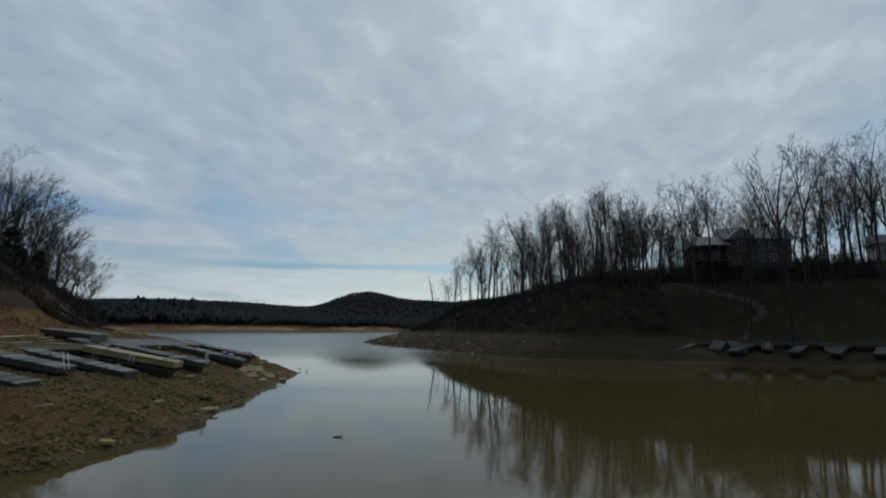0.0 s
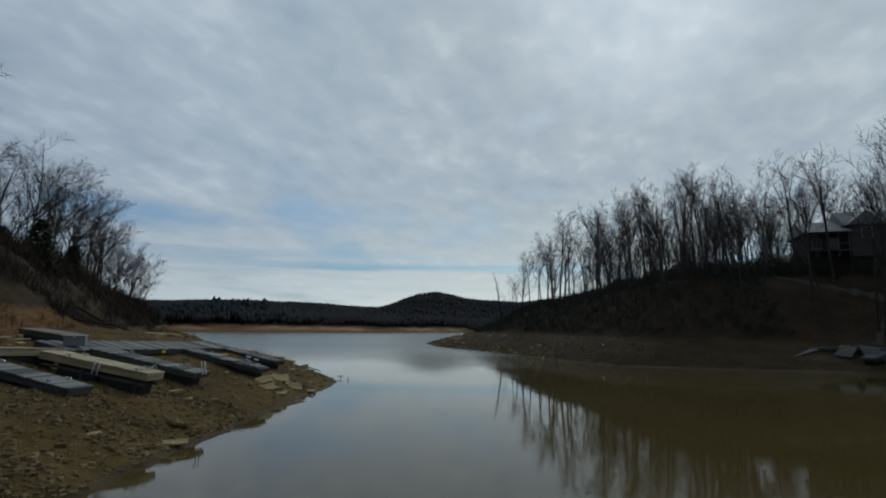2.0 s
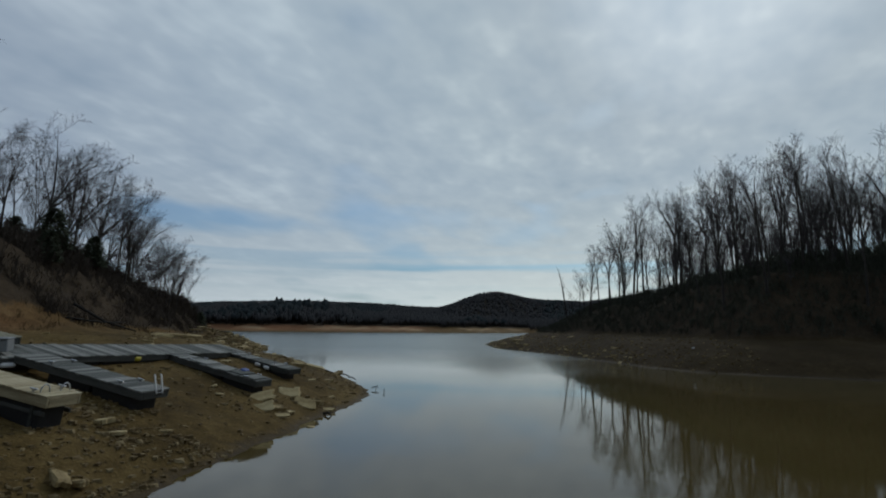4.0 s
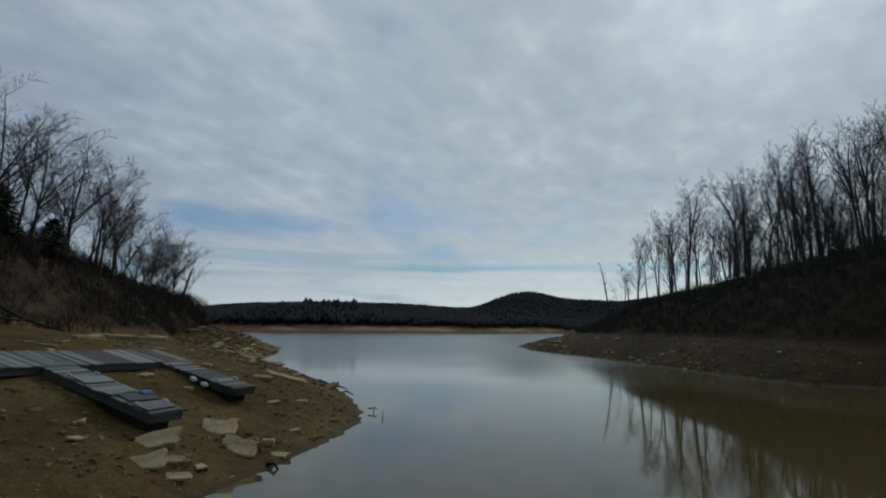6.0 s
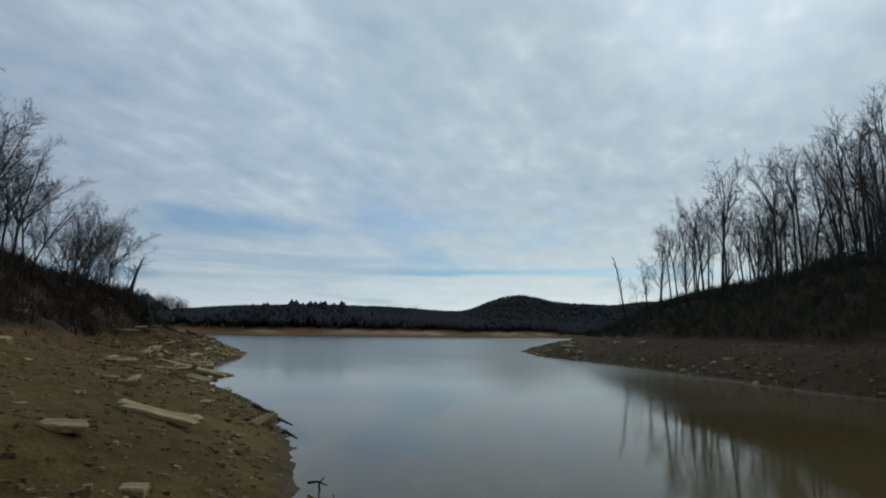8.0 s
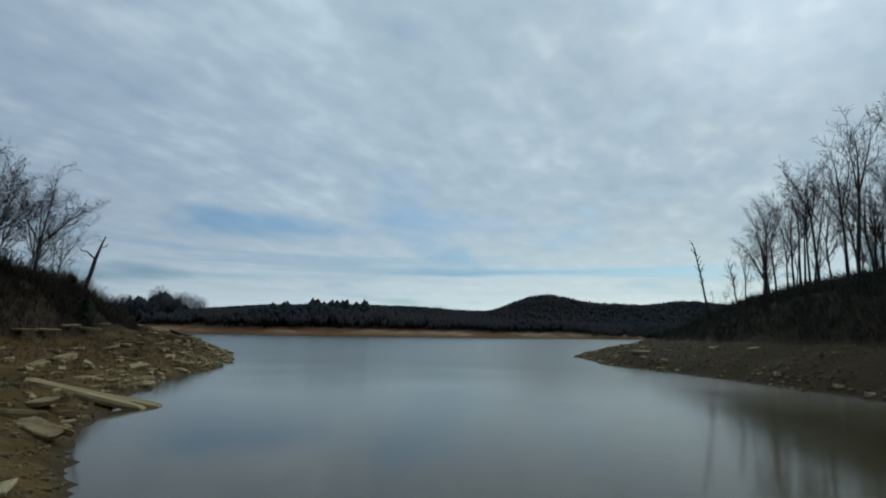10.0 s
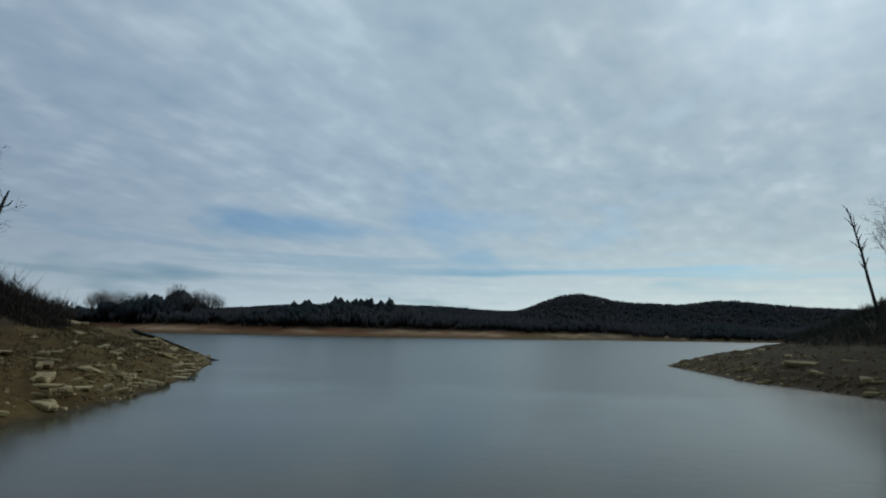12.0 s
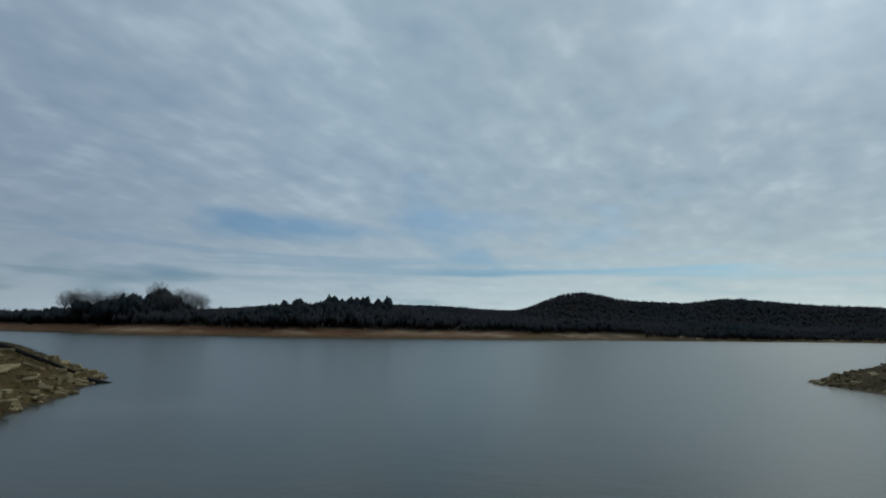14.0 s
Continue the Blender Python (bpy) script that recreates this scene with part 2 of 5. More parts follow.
def let_light_through(m, share):
    """Fine twigs and needles far off: part of the light passes on to the shaded side."""
    nt = m.node_tree
    bs, out = nt.nodes["Principled BSDF"], nt.nodes["Material Output"]
    thin, mix = nt.nodes.new("ShaderNodeBsdfTranslucent"), nt.nodes.new("ShaderNodeMixShader")
    link(nt, bs.inputs["Base Color"].links[0].from_socket, thin.inputs["Color"])
    mix.inputs[0].default_value = share
    link(nt, bs.outputs[0], mix.inputs[1])
    link(nt, thin.outputs[0], mix.inputs[2])
    link(nt, mix.outputs[0], out.inputs["Surface"])


let_light_through(HAZY_PINE, 0.62)
let_light_through(HAZY_FARWOOD, 0.62)


def ground_material():
    m = bpy.data.materials.new("lake_bed_and_leaf_litter")
    m.use_nodes = True
    nt = m.node_tree
    bs = nt.nodes["Principled BSDF"]
    co = nt.nodes.new("ShaderNodeTexCoord")
    P = co.outputs["Object"]
    at = nt.nodes.new("ShaderNodeAttribute")
    at.attribute_name = "cover"          # red: clay, green: leaf litter, blue: darker brown mud
    sep = nt.nodes.new("ShaderNodeSeparateColor")
    link(nt, at.outputs["Color"], sep.inputs[0])
    n1, n2, n3 = noise_tex(nt, P, 0.35, 5), noise_tex(nt, P, 3.0, 5), noise_tex(nt, P, 16.0, 4, 0.65)
    f = math_node(nt, "ADD", math_node(nt, "MULTIPLY", n1, 0.35), math_node(nt, "ADD", math_node(nt, "MULTIPLY", n2, 0.3), math_node(nt, "MULTIPLY", n3, 0.35)))
    mud = ramp(nt, f, [(0.37, (0.048, 0.031, 0.0105)), (0.49, (0.097, 0.063, 0.0195)), (0.61, (0.168, 0.116, 0.043))])
    clay = ramp(nt, f, [(0.34, (0.095, 0.042, 0.018)), (0.5, (0.17, 0.078, 0.036)), (0.66, (0.28, 0.16, 0.085))])
    litter = ramp(nt, f, [(0.34, (0.022, 0.016, 0.010)), (0.5, (0.047, 0.033, 0.020)), (0.66, (0.086, 0.060, 0.036))])
    dark_mud = ramp(nt, f, [(0.34, (0.026, 0.017, 0.008)), (0.5, (0.046, 0.031, 0.014)), (0.66, (0.084, 0.060, 0.029))])
    col = mix_rgb(nt, sep.outputs[0], mud, clay)
    sandy = math_node(nt, "MULTIPLY", at.outputs["Alpha"], ramp(nt, noise_tex(nt, P, 0.022, 3, 0.6), [(0.46, 0.0), (0.58, 0.7)]))
    col = mix_rgb(nt, sandy, col, ramp(nt, f, [(0.36, (0.30, 0.20, 0.11)), (0.6, (0.52, 0.38, 0.23))]))
    edge = math_node(nt, "ADD", math_node(nt, "MULTIPLY", sep.outputs[1], 1.4), math_node(nt, "MULTIPLY", math_node(nt, "SUBTRACT", n2, 0.5), 0.9))
    col = mix_rgb(nt, sep.outputs[2], col, dark_mud)
    g = ramp(nt, edge, [(0.4, 0.0), (0.6, 1.0)])
    col = mix_rgb(nt, g, col, litter)
    # the strand just above the water is wet: smoother and darker
    sp = nt.nodes.new("ShaderNodeSeparateXYZ")
    link(nt, P, sp.inputs[0])
    h = math_node(nt, "ADD", sp.outputs[2], math_node(nt, "MULTIPLY", math_node(nt, "SUBTRACT", n2, 0.5), 0.16))
    wet = ramp(nt, h, [(0.02, 1.0), (0.16, 0.0)])
    col = mix_rgb(nt, math_node(nt, "MULTIPLY", wet, 0.6), col, (0.035, 0.024, 0.014))
    link(nt, col, bs.inputs["Base Color"])
    link(nt, ramp(nt, wet, [(0.0, 0.95), (1.0, 0.7)]), bs.inputs["Roughness"])
    bs.inputs["Specular IOR Level"].default_value = 0.12
    bp = nt.nodes.new("ShaderNodeBump")
    bp.inputs["Strength"].default_value, bp.inputs["Distance"].default_value = 0.8, 0.06
    link(nt, math_node(nt, "ADD", n3, n2), bp.inputs["Height"])
    link(nt, bp.outputs[0], bs.inputs["Normal"])
    return m


def water_material():
    m = bpy.data.materials.new("silty_lake_water")
    m.use_nodes = True
    nt = m.node_tree
    bs = nt.nodes["Principled BSDF"]
    co = nt.nodes.new("ShaderNodeTexCoord")
    P = co.outputs["Object"]
    n1 = noise_tex(nt, P, 0.08, 3)
    silty = ramp(nt, n1, [(0.3, (0.078, 0.056, 0.019)), (0.7, (0.106, 0.079, 0.029))])
    bs.inputs["IOR"].default_value = 1.333
    bs.inputs["Specular IOR Level"].default_value = 0.5
    # sheltered cove: glassy; open lake: wind ripples
    sp = nt.nodes.new("ShaderNodeSeparateXYZ")
    link(nt, P, sp.inputs[0])
    d = math_node(nt, "ADD", sp.outputs[1], math_node(nt, "MULTIPLY", n1, 40.0))
    open_ = ramp(nt, math_node(nt, "DIVIDE", d, 160.0), [(0.40, 0.0), (0.72, 1.0)])
    link(nt, mix_rgb(nt, open_, silty, (0.030, 0.040, 0.026)), bs.inputs["Base Color"])
    link(nt, ramp(nt, open_, [(0.0, 0.035), (1.0, 0.24)]), bs.inputs["Roughness"])
    r1 = noise_tex(nt, P, 1.6, 3)
    r2 = noise_tex(nt, P, 6.0, 3)
    hgt = math_node(nt, "ADD", math_node(nt, "MULTIPLY", r1, 0.7), math_node(nt, "MULTIPLY", r2, 0.3))
    bp = nt.nodes.new("ShaderNodeBump")
    bp.inputs["Distance"].default_value = 0.05
    link(nt, ramp(nt, open_, [(0.0, 0.05), (1.0, 0.25)]), bp.inputs["Strength"])
    link(nt, hgt, bp.inputs["Height"])
    link(nt, bp.outputs[0], bs.inputs["Normal"])
    return m


GROUND, WATER = ground_material(), water_material()

# ------------------------------------------------------------------ mesh helpers


def mesh_object(name, verts, faces, mat, parent=None, smooth=False):
    me = bpy.data.meshes.new(name)
    me.from_pydata([tuple(v) for v in verts], [], [tuple(int(i) for i in q) for q in faces])
    me.materials.append(mat)
    if smooth:
        me.shade_smooth()
    ob = new(name, me)
    ob.parent = parent
    return ob


def part(name, bm, mat, parent=None, label=""):
    me = bpy.data.meshes.new(name)
    bm.to_mesh(me)
    bm.free()
    me.materials.append(mat)
    ob = new(name, me)
    ob.parent = parent
    if label:
        ob["label"] = label
    return ob


def box_bm(sx, sy, sz, at=(0, 0, 0), bevel=0.0, bm=None):
    bm = bm or bmesh.new()
    r = bmesh.ops.create_cube(bm, size=1.0, matrix=Matrix.Translation(at) @ Matrix.Diagonal((sx, sy, sz, 1)))
    if bevel:
        es = list({e for v in r["verts"] for e in v.link_edges})
        bmesh.ops.bevel(bm, geom=es, offset=bevel, segments=1, affect="EDGES")
    return bm


def tube(points, radii, sides, verts, faces):
    """Adds a tapered tube along the points to the lists."""
    base = len(verts)
    n = len(points)
    for k in range(n):
        d = (points[min(k + 1, n - 1)] - points[max(k - 1, 0)]).normalized()
        a = d.orthogonal().normalized()
        b = d.cross(a)
        for s in range(sides):
            t = 2 * math.pi * s / sides
            verts.append(points[k] + (a * math.cos(t) + b * math.sin(t)) * radii[k])
    for k in range(n - 1):
        for s in range(sides):
            i, j = base + k * sides + s, base + k * sides + (s + 1) % sides
            faces.append((i, j, j + sides, i + sides))
    tip = base + (n - 1) * sides
    faces.append(tuple(tip + s for s in range(sides)))


# ------------------------------------------------------------------ the lie of the land
SHORE = [(-60, -60), (-14, -24), (-10.5, 0), (-9.9, 8), (-9.4, 12.3), (-8.4, 15.4), (-8.3, 17.5), (-8.6, 21.0), (-8.9, 23.7), (-9.2, 27.8),
         (-9.7, 33.8), (-9.9, 37.0), (-10.2, 39.2), (-10.6, 40.8), (-11.4, 42.4), (-12.6, 44.2), (-13.8, 46.0), (-16.6, 50.0), (-20.5, 53.7), (-25.7, 57.9),
         (-29.0, 62.0), (-31.8, 65.1), (-36.3, 72.2), (-39.1, 78.9), (-43.6, 86.0), (-47.5, 91.0), (-51.3, 96.0), (-57.6, 103.0),
         (-66.7, 107.6), (-94, 119), (-130, 128), (-200, 140), (-1600, 120), (-1600, -900), (1600, -900), (1600, 200)]
SHORE += [(400, 270), (140, 270), (60, 235), (20, 190), (1, 161), (-8, 142), (-14, 130), (-17.7, 123.4), (-15.7, 116), (-13.0, 105),
          (-8.0, 96.5), (-3.7, 89), (0.9, 78.5), (5.6, 68), (9.5, 62.5), (20, 60), (33, 60), (45, 55), (60, 40), (68, 10), (58, -30), (0, -60)]
FAR_SHORE = [(-1600, 360), (-500, 270), (-330, 238), (-272, 227), (-199, 218), (-147, 241), (-98, 279), (-60, 335), (-13, 402), (102, 540),
             (300, 640), (700, 640), (1600, 560), (1600, 2600), (-1600, 2600)]


def inside_distance(poly, x, y):
    """Distance from the outline, positive inside the polygon."""
    p = np.array(poly, float)
    q = np.roll(p, -1, axis=0)
    best = np.full(x.shape, 1e18)
    odd = np.zeros(x.shape, bool)
    for (ax, ay), (bx, by) in zip(p, q):
        dx, dy = bx - ax, by - ay
        t = np.clip(((x - ax) * dx + (y - ay) * dy) / (dx * dx + dy * dy), 0, 1)
        best = np.minimum(best, (x - ax - t * dx) ** 2 + (y - ay - t * dy) ** 2)
        if ay != by:
            odd ^= ((ay > y) != (by > y)) & (x < ax + (y - ay) * dx / dy)
    d = np.sqrt(best)
    return np.where(odd, d, -d)


def wavy(x, y, size, seed=0):
    """Smooth waves without a grid, between -1 and 1."""
    rng = np.random.RandomState(seed)
    out = np.zeros_like(x)
    for k in range(7):
        a, ph, s = rng.uniform(0, 6.283), rng.uniform(0, 6.283), size * rng.uniform(0.6, 1.6)
        out += np.sin((x * math.cos(a) + y * math.sin(a)) * 6.283 / s + ph)
    return out / 4.0


def smooth01(a, b, x):
    t = np.clip((x - a) / (b - a), 0, 1)
    return t * t * (3 - 2 * t)


LEFT_RISE = ([-60, 0, 3, 6, 12, 16, 19, 24, 30, 40, 60, 150, 900], [-8, 0, 0.75, 1.0, 1.5, 2.8, 4.6, 7.5, 9.3, 10.2, 10.8, 12, 30])
DOCK_RISE = ([-60, 0, 1.0, 2.4, 4.5, 6.8, 8, 11, 13, 16, 19, 24, 30, 40, 60, 150, 900], [-8, 0, 0.42, 0.92, 1.45, 1.88, 2.3, 2.6, 2.85, 3.4, 4.8, 7.5, 9.3, 10.2, 10.8, 12, 30])
HEAD_RISE = ([-60, 0, 4, 8, 12, 16, 24, 40, 900], [-8, 0, 1.7, 2.6, 3.1, 4.0, 5.8, 9, 40])
RIGHT_RISE = ([-60, 0, 2, 5, 9, 12, 16, 22, 30, 40, 120, 900], [-8, 0, 0.95, 1.95, 2.65, 5.4, 8.6, 10.3, 11.6, 12.6, 17, 40])
COVE_RISE = ([-60, 0, 6, 10, 20, 26, 120, 900], [-8, 0, 1.5, 2.4, 9.4, 12.4, 18, 40])
FAR_RISE = ([-60, 0, 10, 22, 60, 120, 900], [-8, 0, 1.4, 3.6, 4.6, 6, 24])


BLUFF = [(-25, -30), (-27.5, 10), (-29.5, 24), (-32, 35), (-36.2, 46), (-38.9, 53.3), (-42.8, 60.9), (-47.6, 72.9), (-56.5, 83), (-75, 93)]
BLUFF_TOP = ([-30, 10, 24, 35, 46, 53, 61, 73, 83, 93], [9.0, 9.0, 9.0, 8.5, 8.2, 7.1, 6.5, 5.5, 4.6, 4.2])


def behind_bluff(x, y):
    """Distance behind the crest of the wooded bluff, negative in front of it."""
    return inside_distance(BLUFF + [(-900, 110), (-900, -40)], np.asarray(x, float), np.asarray(y, float))


def behind(x, y):
    return float(behind_bluff(np.array([x]), np.array([y]))[0])


def land(x, y):
    """Height of the ground, and its cover: clay and leaf litter."""
    x, y = np.asarray(x, float), np.asarray(y, float)
    s = inside_distance(SHORE, x, y)
    s = s + (0.14 * wavy(x, y, 3.1, 1) + 0.10 * wavy(x, y, 1.3, 11)) * np.exp(-np.abs(s) / 6) + 0.6 * wavy(x, y, 14, 2) * smooth01(4, 14, s)
    right = smooth01(-14, 6, x - 0.0 * y) * smooth01(20, 40, y) + smooth01(10, 40, x) * (1 - smooth01(20, 40, y))
    head = smooth01(66, 84, y) * (1 - smooth01(-36, -22, x))
    docks = smooth01(10, 17, y)
    zl = np.interp(s, *LEFT_RISE) * (1 - docks) + np.interp(s, *DOCK_RISE) * docks
    zl = zl * (1 - head) + np.interp(s, *HEAD_RISE) * head
    bluff = behind_bluff(x, y) + 0.5 * wavy(x, y, 9, 8)
    reach = 7.5 - 3.2 * smooth01(52, 66, y)
    climb = smooth01(-1.0, 0.1, bluff / reach) * (s > 2)
    zl = np.maximum(zl, zl + (np.interp(y, *BLUFF_TOP) + 0.05 * np.clip(bluff, 0, 20) - zl) * climb)
    cove = smooth01(24, 40, x)
    zr = np.interp(s, *RIGHT_RISE) * (1 - cove) + np.interp(s, *COVE_RISE) * cove
    zr = np.where(zr > 2.6, 2.6 + (zr - 2.6) * np.interp(y, [74, 84, 97, 108, 120], [1.12, 1.04, 0.86, 0.70, 0.60]), zr)
    z1 = zl * (1 - right) + zr * right
    z1 = z1 + (0.05 * wavy(x, y, 2.3, 3) + 0.10 * wavy(x, y, 6.5, 4)) * smooth01(0.3, 3, s) + 0.5 * wavy(x, y, 22, 5) * smooth01(18, 40, s)
    f = inside_distance(FAR_SHORE, x, y)
    f = f + 5 * wavy(x, y, 60, 6) * np.exp(-np.abs(f) / 60)
    z2 = np.interp(f, *FAR_RISE)

    def hill(cx, cy, sx, sy, h):
        return h * np.exp(-((x - cx) / sx) ** 2 - ((y - cy) / sy) ** 2)

    z2 = z2 + (hill(-100, 705, 55, 90, 27) + hill(-20, 745, 60, 90, 17) + hill(65, 850, 80, 110, 27) + hill(180, 760, 120, 90, 18)
               + hill(480, 860, 260, 150, 24) + hill(-420, 760, 260, 150, 12) + 8.5 * np.exp(-((y - 800) / 100) ** 2) * (1 - smooth01(-130, -40, x))) * smooth01(5, 120, f)
    z = np.maximum(z1, z2)
    wooded = (0.25 + 0.75 * smooth01(28, 36, y)) * smooth01(-0.93, -0.6, bluff / reach) + 0.75 * smooth01(-0.72, -0.5, bluff / reach)
    weeds = 0.24 * smooth01(56, 66, y) * smooth01(2.0, 4.5, s)
    litter = np.where(s > f, smooth01(8, 11, s) * right * (1 - 0.35 * cove) + (1 - right) * np.clip(np.maximum(np.maximum(wooded, weeds), smooth01(10, 14, s) * head), 0, 1), smooth01(18, 26, f))
    clay = np.where(s > f, 0.9 * (1 - right) * smooth01(-9.5, -7.0, bluff) * (1 - smooth01(-5.0, -3.0, bluff)) * (1 - head) * (1 - 0.8 * smooth01(28, 38, y)) + 0.3 * right * cove * smooth01(7, 10, s), smooth01(2, 6, f) * (1 - 0.8 * smooth01(-96, -70, x)))
    return z, clay, litter, s, f


def spread(lo, hi, step, far_lo, far_hi, grow=1.055, back=1.12):
    a = list(np.arange(lo, hi + step / 2, step))
    d, v = step, a[-1]
    while v < far_hi:
        d *= grow
        v += d
        a.append(v)
    d, v, b = step, a[0], []
    while v > far_lo:
        d *= back
        v -= d
        b.append(v)
    return np.array(b[::-1] + a)


def build_ground():
    xs, ys = spread(-62, 26, 0.5, -1500, 1500, 1.07, 1.06), spread(6, 128, 0.45, -800, 2500)
    X, Y = np.meshgrid(xs, ys)
    z, clay, litter, s, f = land(X, Y)
    nx, ny = len(xs), len(ys)
    verts = np.stack([X.ravel(), Y.ravel(), z.ravel()], 1)
    i = np.arange(nx * ny).reshape(ny, nx)
    quads = np.stack([i[:-1, :-1].ravel(), i[:-1, 1:].ravel(), i[1:, 1:].ravel(), i[1:, :-1].ravel()], 1)
    me = bpy.data.meshes.new("ground")
    me.from_pydata(verts.tolist(), [], quads.tolist())
    col = me.color_attributes.new("cover", "FLOAT_COLOR", "POINT")
    # the mud is darker brown across the water, on the headland side
    dark_mud = smooth01(-22, -8, X) * smooth01(50, 58, Y) * (s > f)
    rgba = np.stack([clay.ravel(), litter.ravel(), dark_mud.ravel(), (smooth01(7, 10, f) * (1 - smooth01(16, 19, f)) * (f > s)).ravel()], 1)
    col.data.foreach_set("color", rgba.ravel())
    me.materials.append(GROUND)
    me.shade_smooth()
    tagged(new("ground", me), "muddy drawn-down lake bank with gravel and wooded slopes", "ground", kind="structure")


build_ground()
wv = [(-1500, -300, 0), (1500, -300, 0), (1500, 1500, 0), (-1500, 1500, 0)]
tagged(mesh_object("water", wv, [(0, 1, 2, 3)], WATER), "calm silty brown lake water mirroring trees and sky", "water", kind="structure")


def z_at(x, y):
    return float(land(np.array([x]), np.array([y]))[0][0])


# ------------------------------------------------------------------ trees


def twig_cone(p, tip, radius, V, F):
    """The last twigs are thin three-sided cones."""
    d = tip - p
    a = d.orthogonal().normalized() * radius
    c = d.cross(a).normalized() * radius
    b = len(V)
    V.extend([p + a, p - a * 0.5 + c * 0.87, p - a * 0.5 - c * 0.87, tip])
    F.extend([(b, b + 1, b + 3), (b + 1, b + 2, b + 3), (b + 2, b, b + 3)])


def bough(p, d, length, radius, rng, V, F, sides=4, seg=4, bend=0.14, lift=0.10, taper=0.8):
    """One curving tapered limb; gives back its points."""
    pts, q, dd = [p.copy()], p.copy(), d.normalized()
    for k in range(seg):
        dd = (dd + Vector((rng.uniform(-bend, bend), rng.uniform(-bend, bend), rng.uniform(-bend, bend) * 0.6 + lift))).normalized()
        q = q + dd * (length / seg)
        pts.append(q.copy())
    tube(pts, [radius * (1 - taper * k / seg) for k in range(seg + 1)], sides, V, F)
    return pts


def off_limb(pts, t, angle, rng):
    """A point at the share t of a limb's length, and a way that leaves it at an angle."""
    n = len(pts) - 1
    i = min(int(t * n), n - 1)
    ax = (pts[i + 1] - pts[i]).normalized()
    side = ax.orthogonal().normalized()
    side.rotate(Matrix.Rotation(rng.uniform(0, 6.283), 3, ax))
    return pts[i].lerp(pts[i + 1], t * n - i), ax * math.cos(angle) + side * math.sin(angle)


def make_tree(seed, height, clear, leaders, spread_=0.42, limbs=7, sprays=7, twigs=4, radius=None, lean=0.05, fine=0.010):
    """A bare broadleaf tree grown in a wood: a long clear stem that forks into climbing leaders, which fan out into a round
    crown of limbs, sprays and hair-fine twigs."""
    rng = random.Random(seed)
    r = radius or height * 0.0105
    tv, tf, cv, cf = [], [], [], []
    pts = [Vector((0, 0, -0.5))]
    d = Vector((rng.uniform(-lean, lean), rng.uniform(-lean, lean), 1)).normalized()
    n = 6
    for k in range(n):
        d = (d + Vector((rng.uniform(-0.05, 0.05), rng.uniform(-0.05, 0.05), 0.05))).normalized()
        pts.append(pts[-1] + d * (height * clear + 0.5) / n)
    tube(pts, [r * (1.35 if k == 0 else 1.0) * (1 - 0.38 * k / n) for k in range(n + 1)], 7, tv, tf)
    fork = pts[-1]
    rest = height * (1 - clear)
    arms = []
    turn = rng.uniform(0, 6.283)
    for k in range(leaders):
        a = turn + 6.283 * k / leaders + rng.uniform(-0.5, 0.5)
        out = spread_ * (rng.uniform(0.7, 1.25) if k else 0.25)
        at = fork.lerp(pts[-2], 0.0 if k < 2 else rng.uniform(0.1, 0.9))
        nd = Vector((math.cos(a) * out, math.sin(a) * out, 1)).normalized()
        ln = rest * (rng.uniform(0.70, 0.9) if k else 0.88)
        arms.append((bough(at, nd, ln, r * (0.52 if k else 0.6), rng, tv, tf, 5, 5, 0.11, 0.03, 0.86), ln))
    for k in range(rng.randint(1, 3)):         # a low side limb or two under the crown
        at, nd = off_limb(pts, rng.uniform(0.62, 0.95), 0.8, rng)
        ln = rest * rng.uniform(0.3, 0.5)
        arms.append((bough(at, nd, ln, r * 0.26, rng, cv, cf, 4, 4, 0.16, 0.16), ln))
    for line, ln in arms:
        big = ln > rest * 0.6
        for k in range(limbs if big else 3):
            t = 0.18 + 0.8 * (k + rng.random()) / (limbs if big else 3)
            at, nd = off_limb(line, min(t, 0.99), rng.uniform(0.45, 0.95), rng)
            l2 = ln * (0.44 - 0.16 * t) * rng.uniform(0.8, 1.2)
            limb = bough(at, nd, l2, max(r * 0.2 * (1.1 - 0.6 * t), 0.022), rng, cv, cf, 3, 3, 0.2, 0.12)
            for m in range(sprays):
                u = 0.25 + 0.75 * (m + rng.random()) / sprays
                at2, nd2 = off_limb(limb, min(u, 0.99), rng.uniform(0.45, 1.0), rng)
                l3 = height * rng.uniform(0.055, 0.10) * (1.15 - 0.4 * u)
                spray = bough(at2, nd2, l3, fine * 1.7, rng, cv, cf, 3, 1, 0.25, 0.05, 0.6)
                for q in range(twigs):
                    at3, nd3 = off_limb(spray, rng.uniform(0.2, 0.99), rng.uniform(0.45, 1.0), rng)
                    twig_cone(at3, at3 + (nd3 + Vector((0, 0, 0.08))) * height * rng.uniform(0.022, 0.05), fine, cv, cf)
    fit = height / max(v.z for v in cv)        # the topmost twig stands at the full height
    tv, cv = [v * fit for v in tv], [v * fit for v in cv]
    trunk = bpy.data.meshes.new("trunk")
    trunk.from_pydata([tuple(v) for v in tv], [], tf)
    trunk.materials.append(BARK)
    trunk.shade_smooth()
    crown = bpy.data.meshes.new("crown")
    crown.from_pydata([tuple(v) for v in cv], [], cf)
    crown.materials.append(TWIG)
    return trunk, crown


def tree_thing(meshes, label, group, category="tree", name="bare_tree"):
    ob = new(name)
    for nm, me in zip(("trunk", "crown"), meshes):
        c = new(nm, me)
        c.parent = ob
    return tagged(ob, label, category, group)


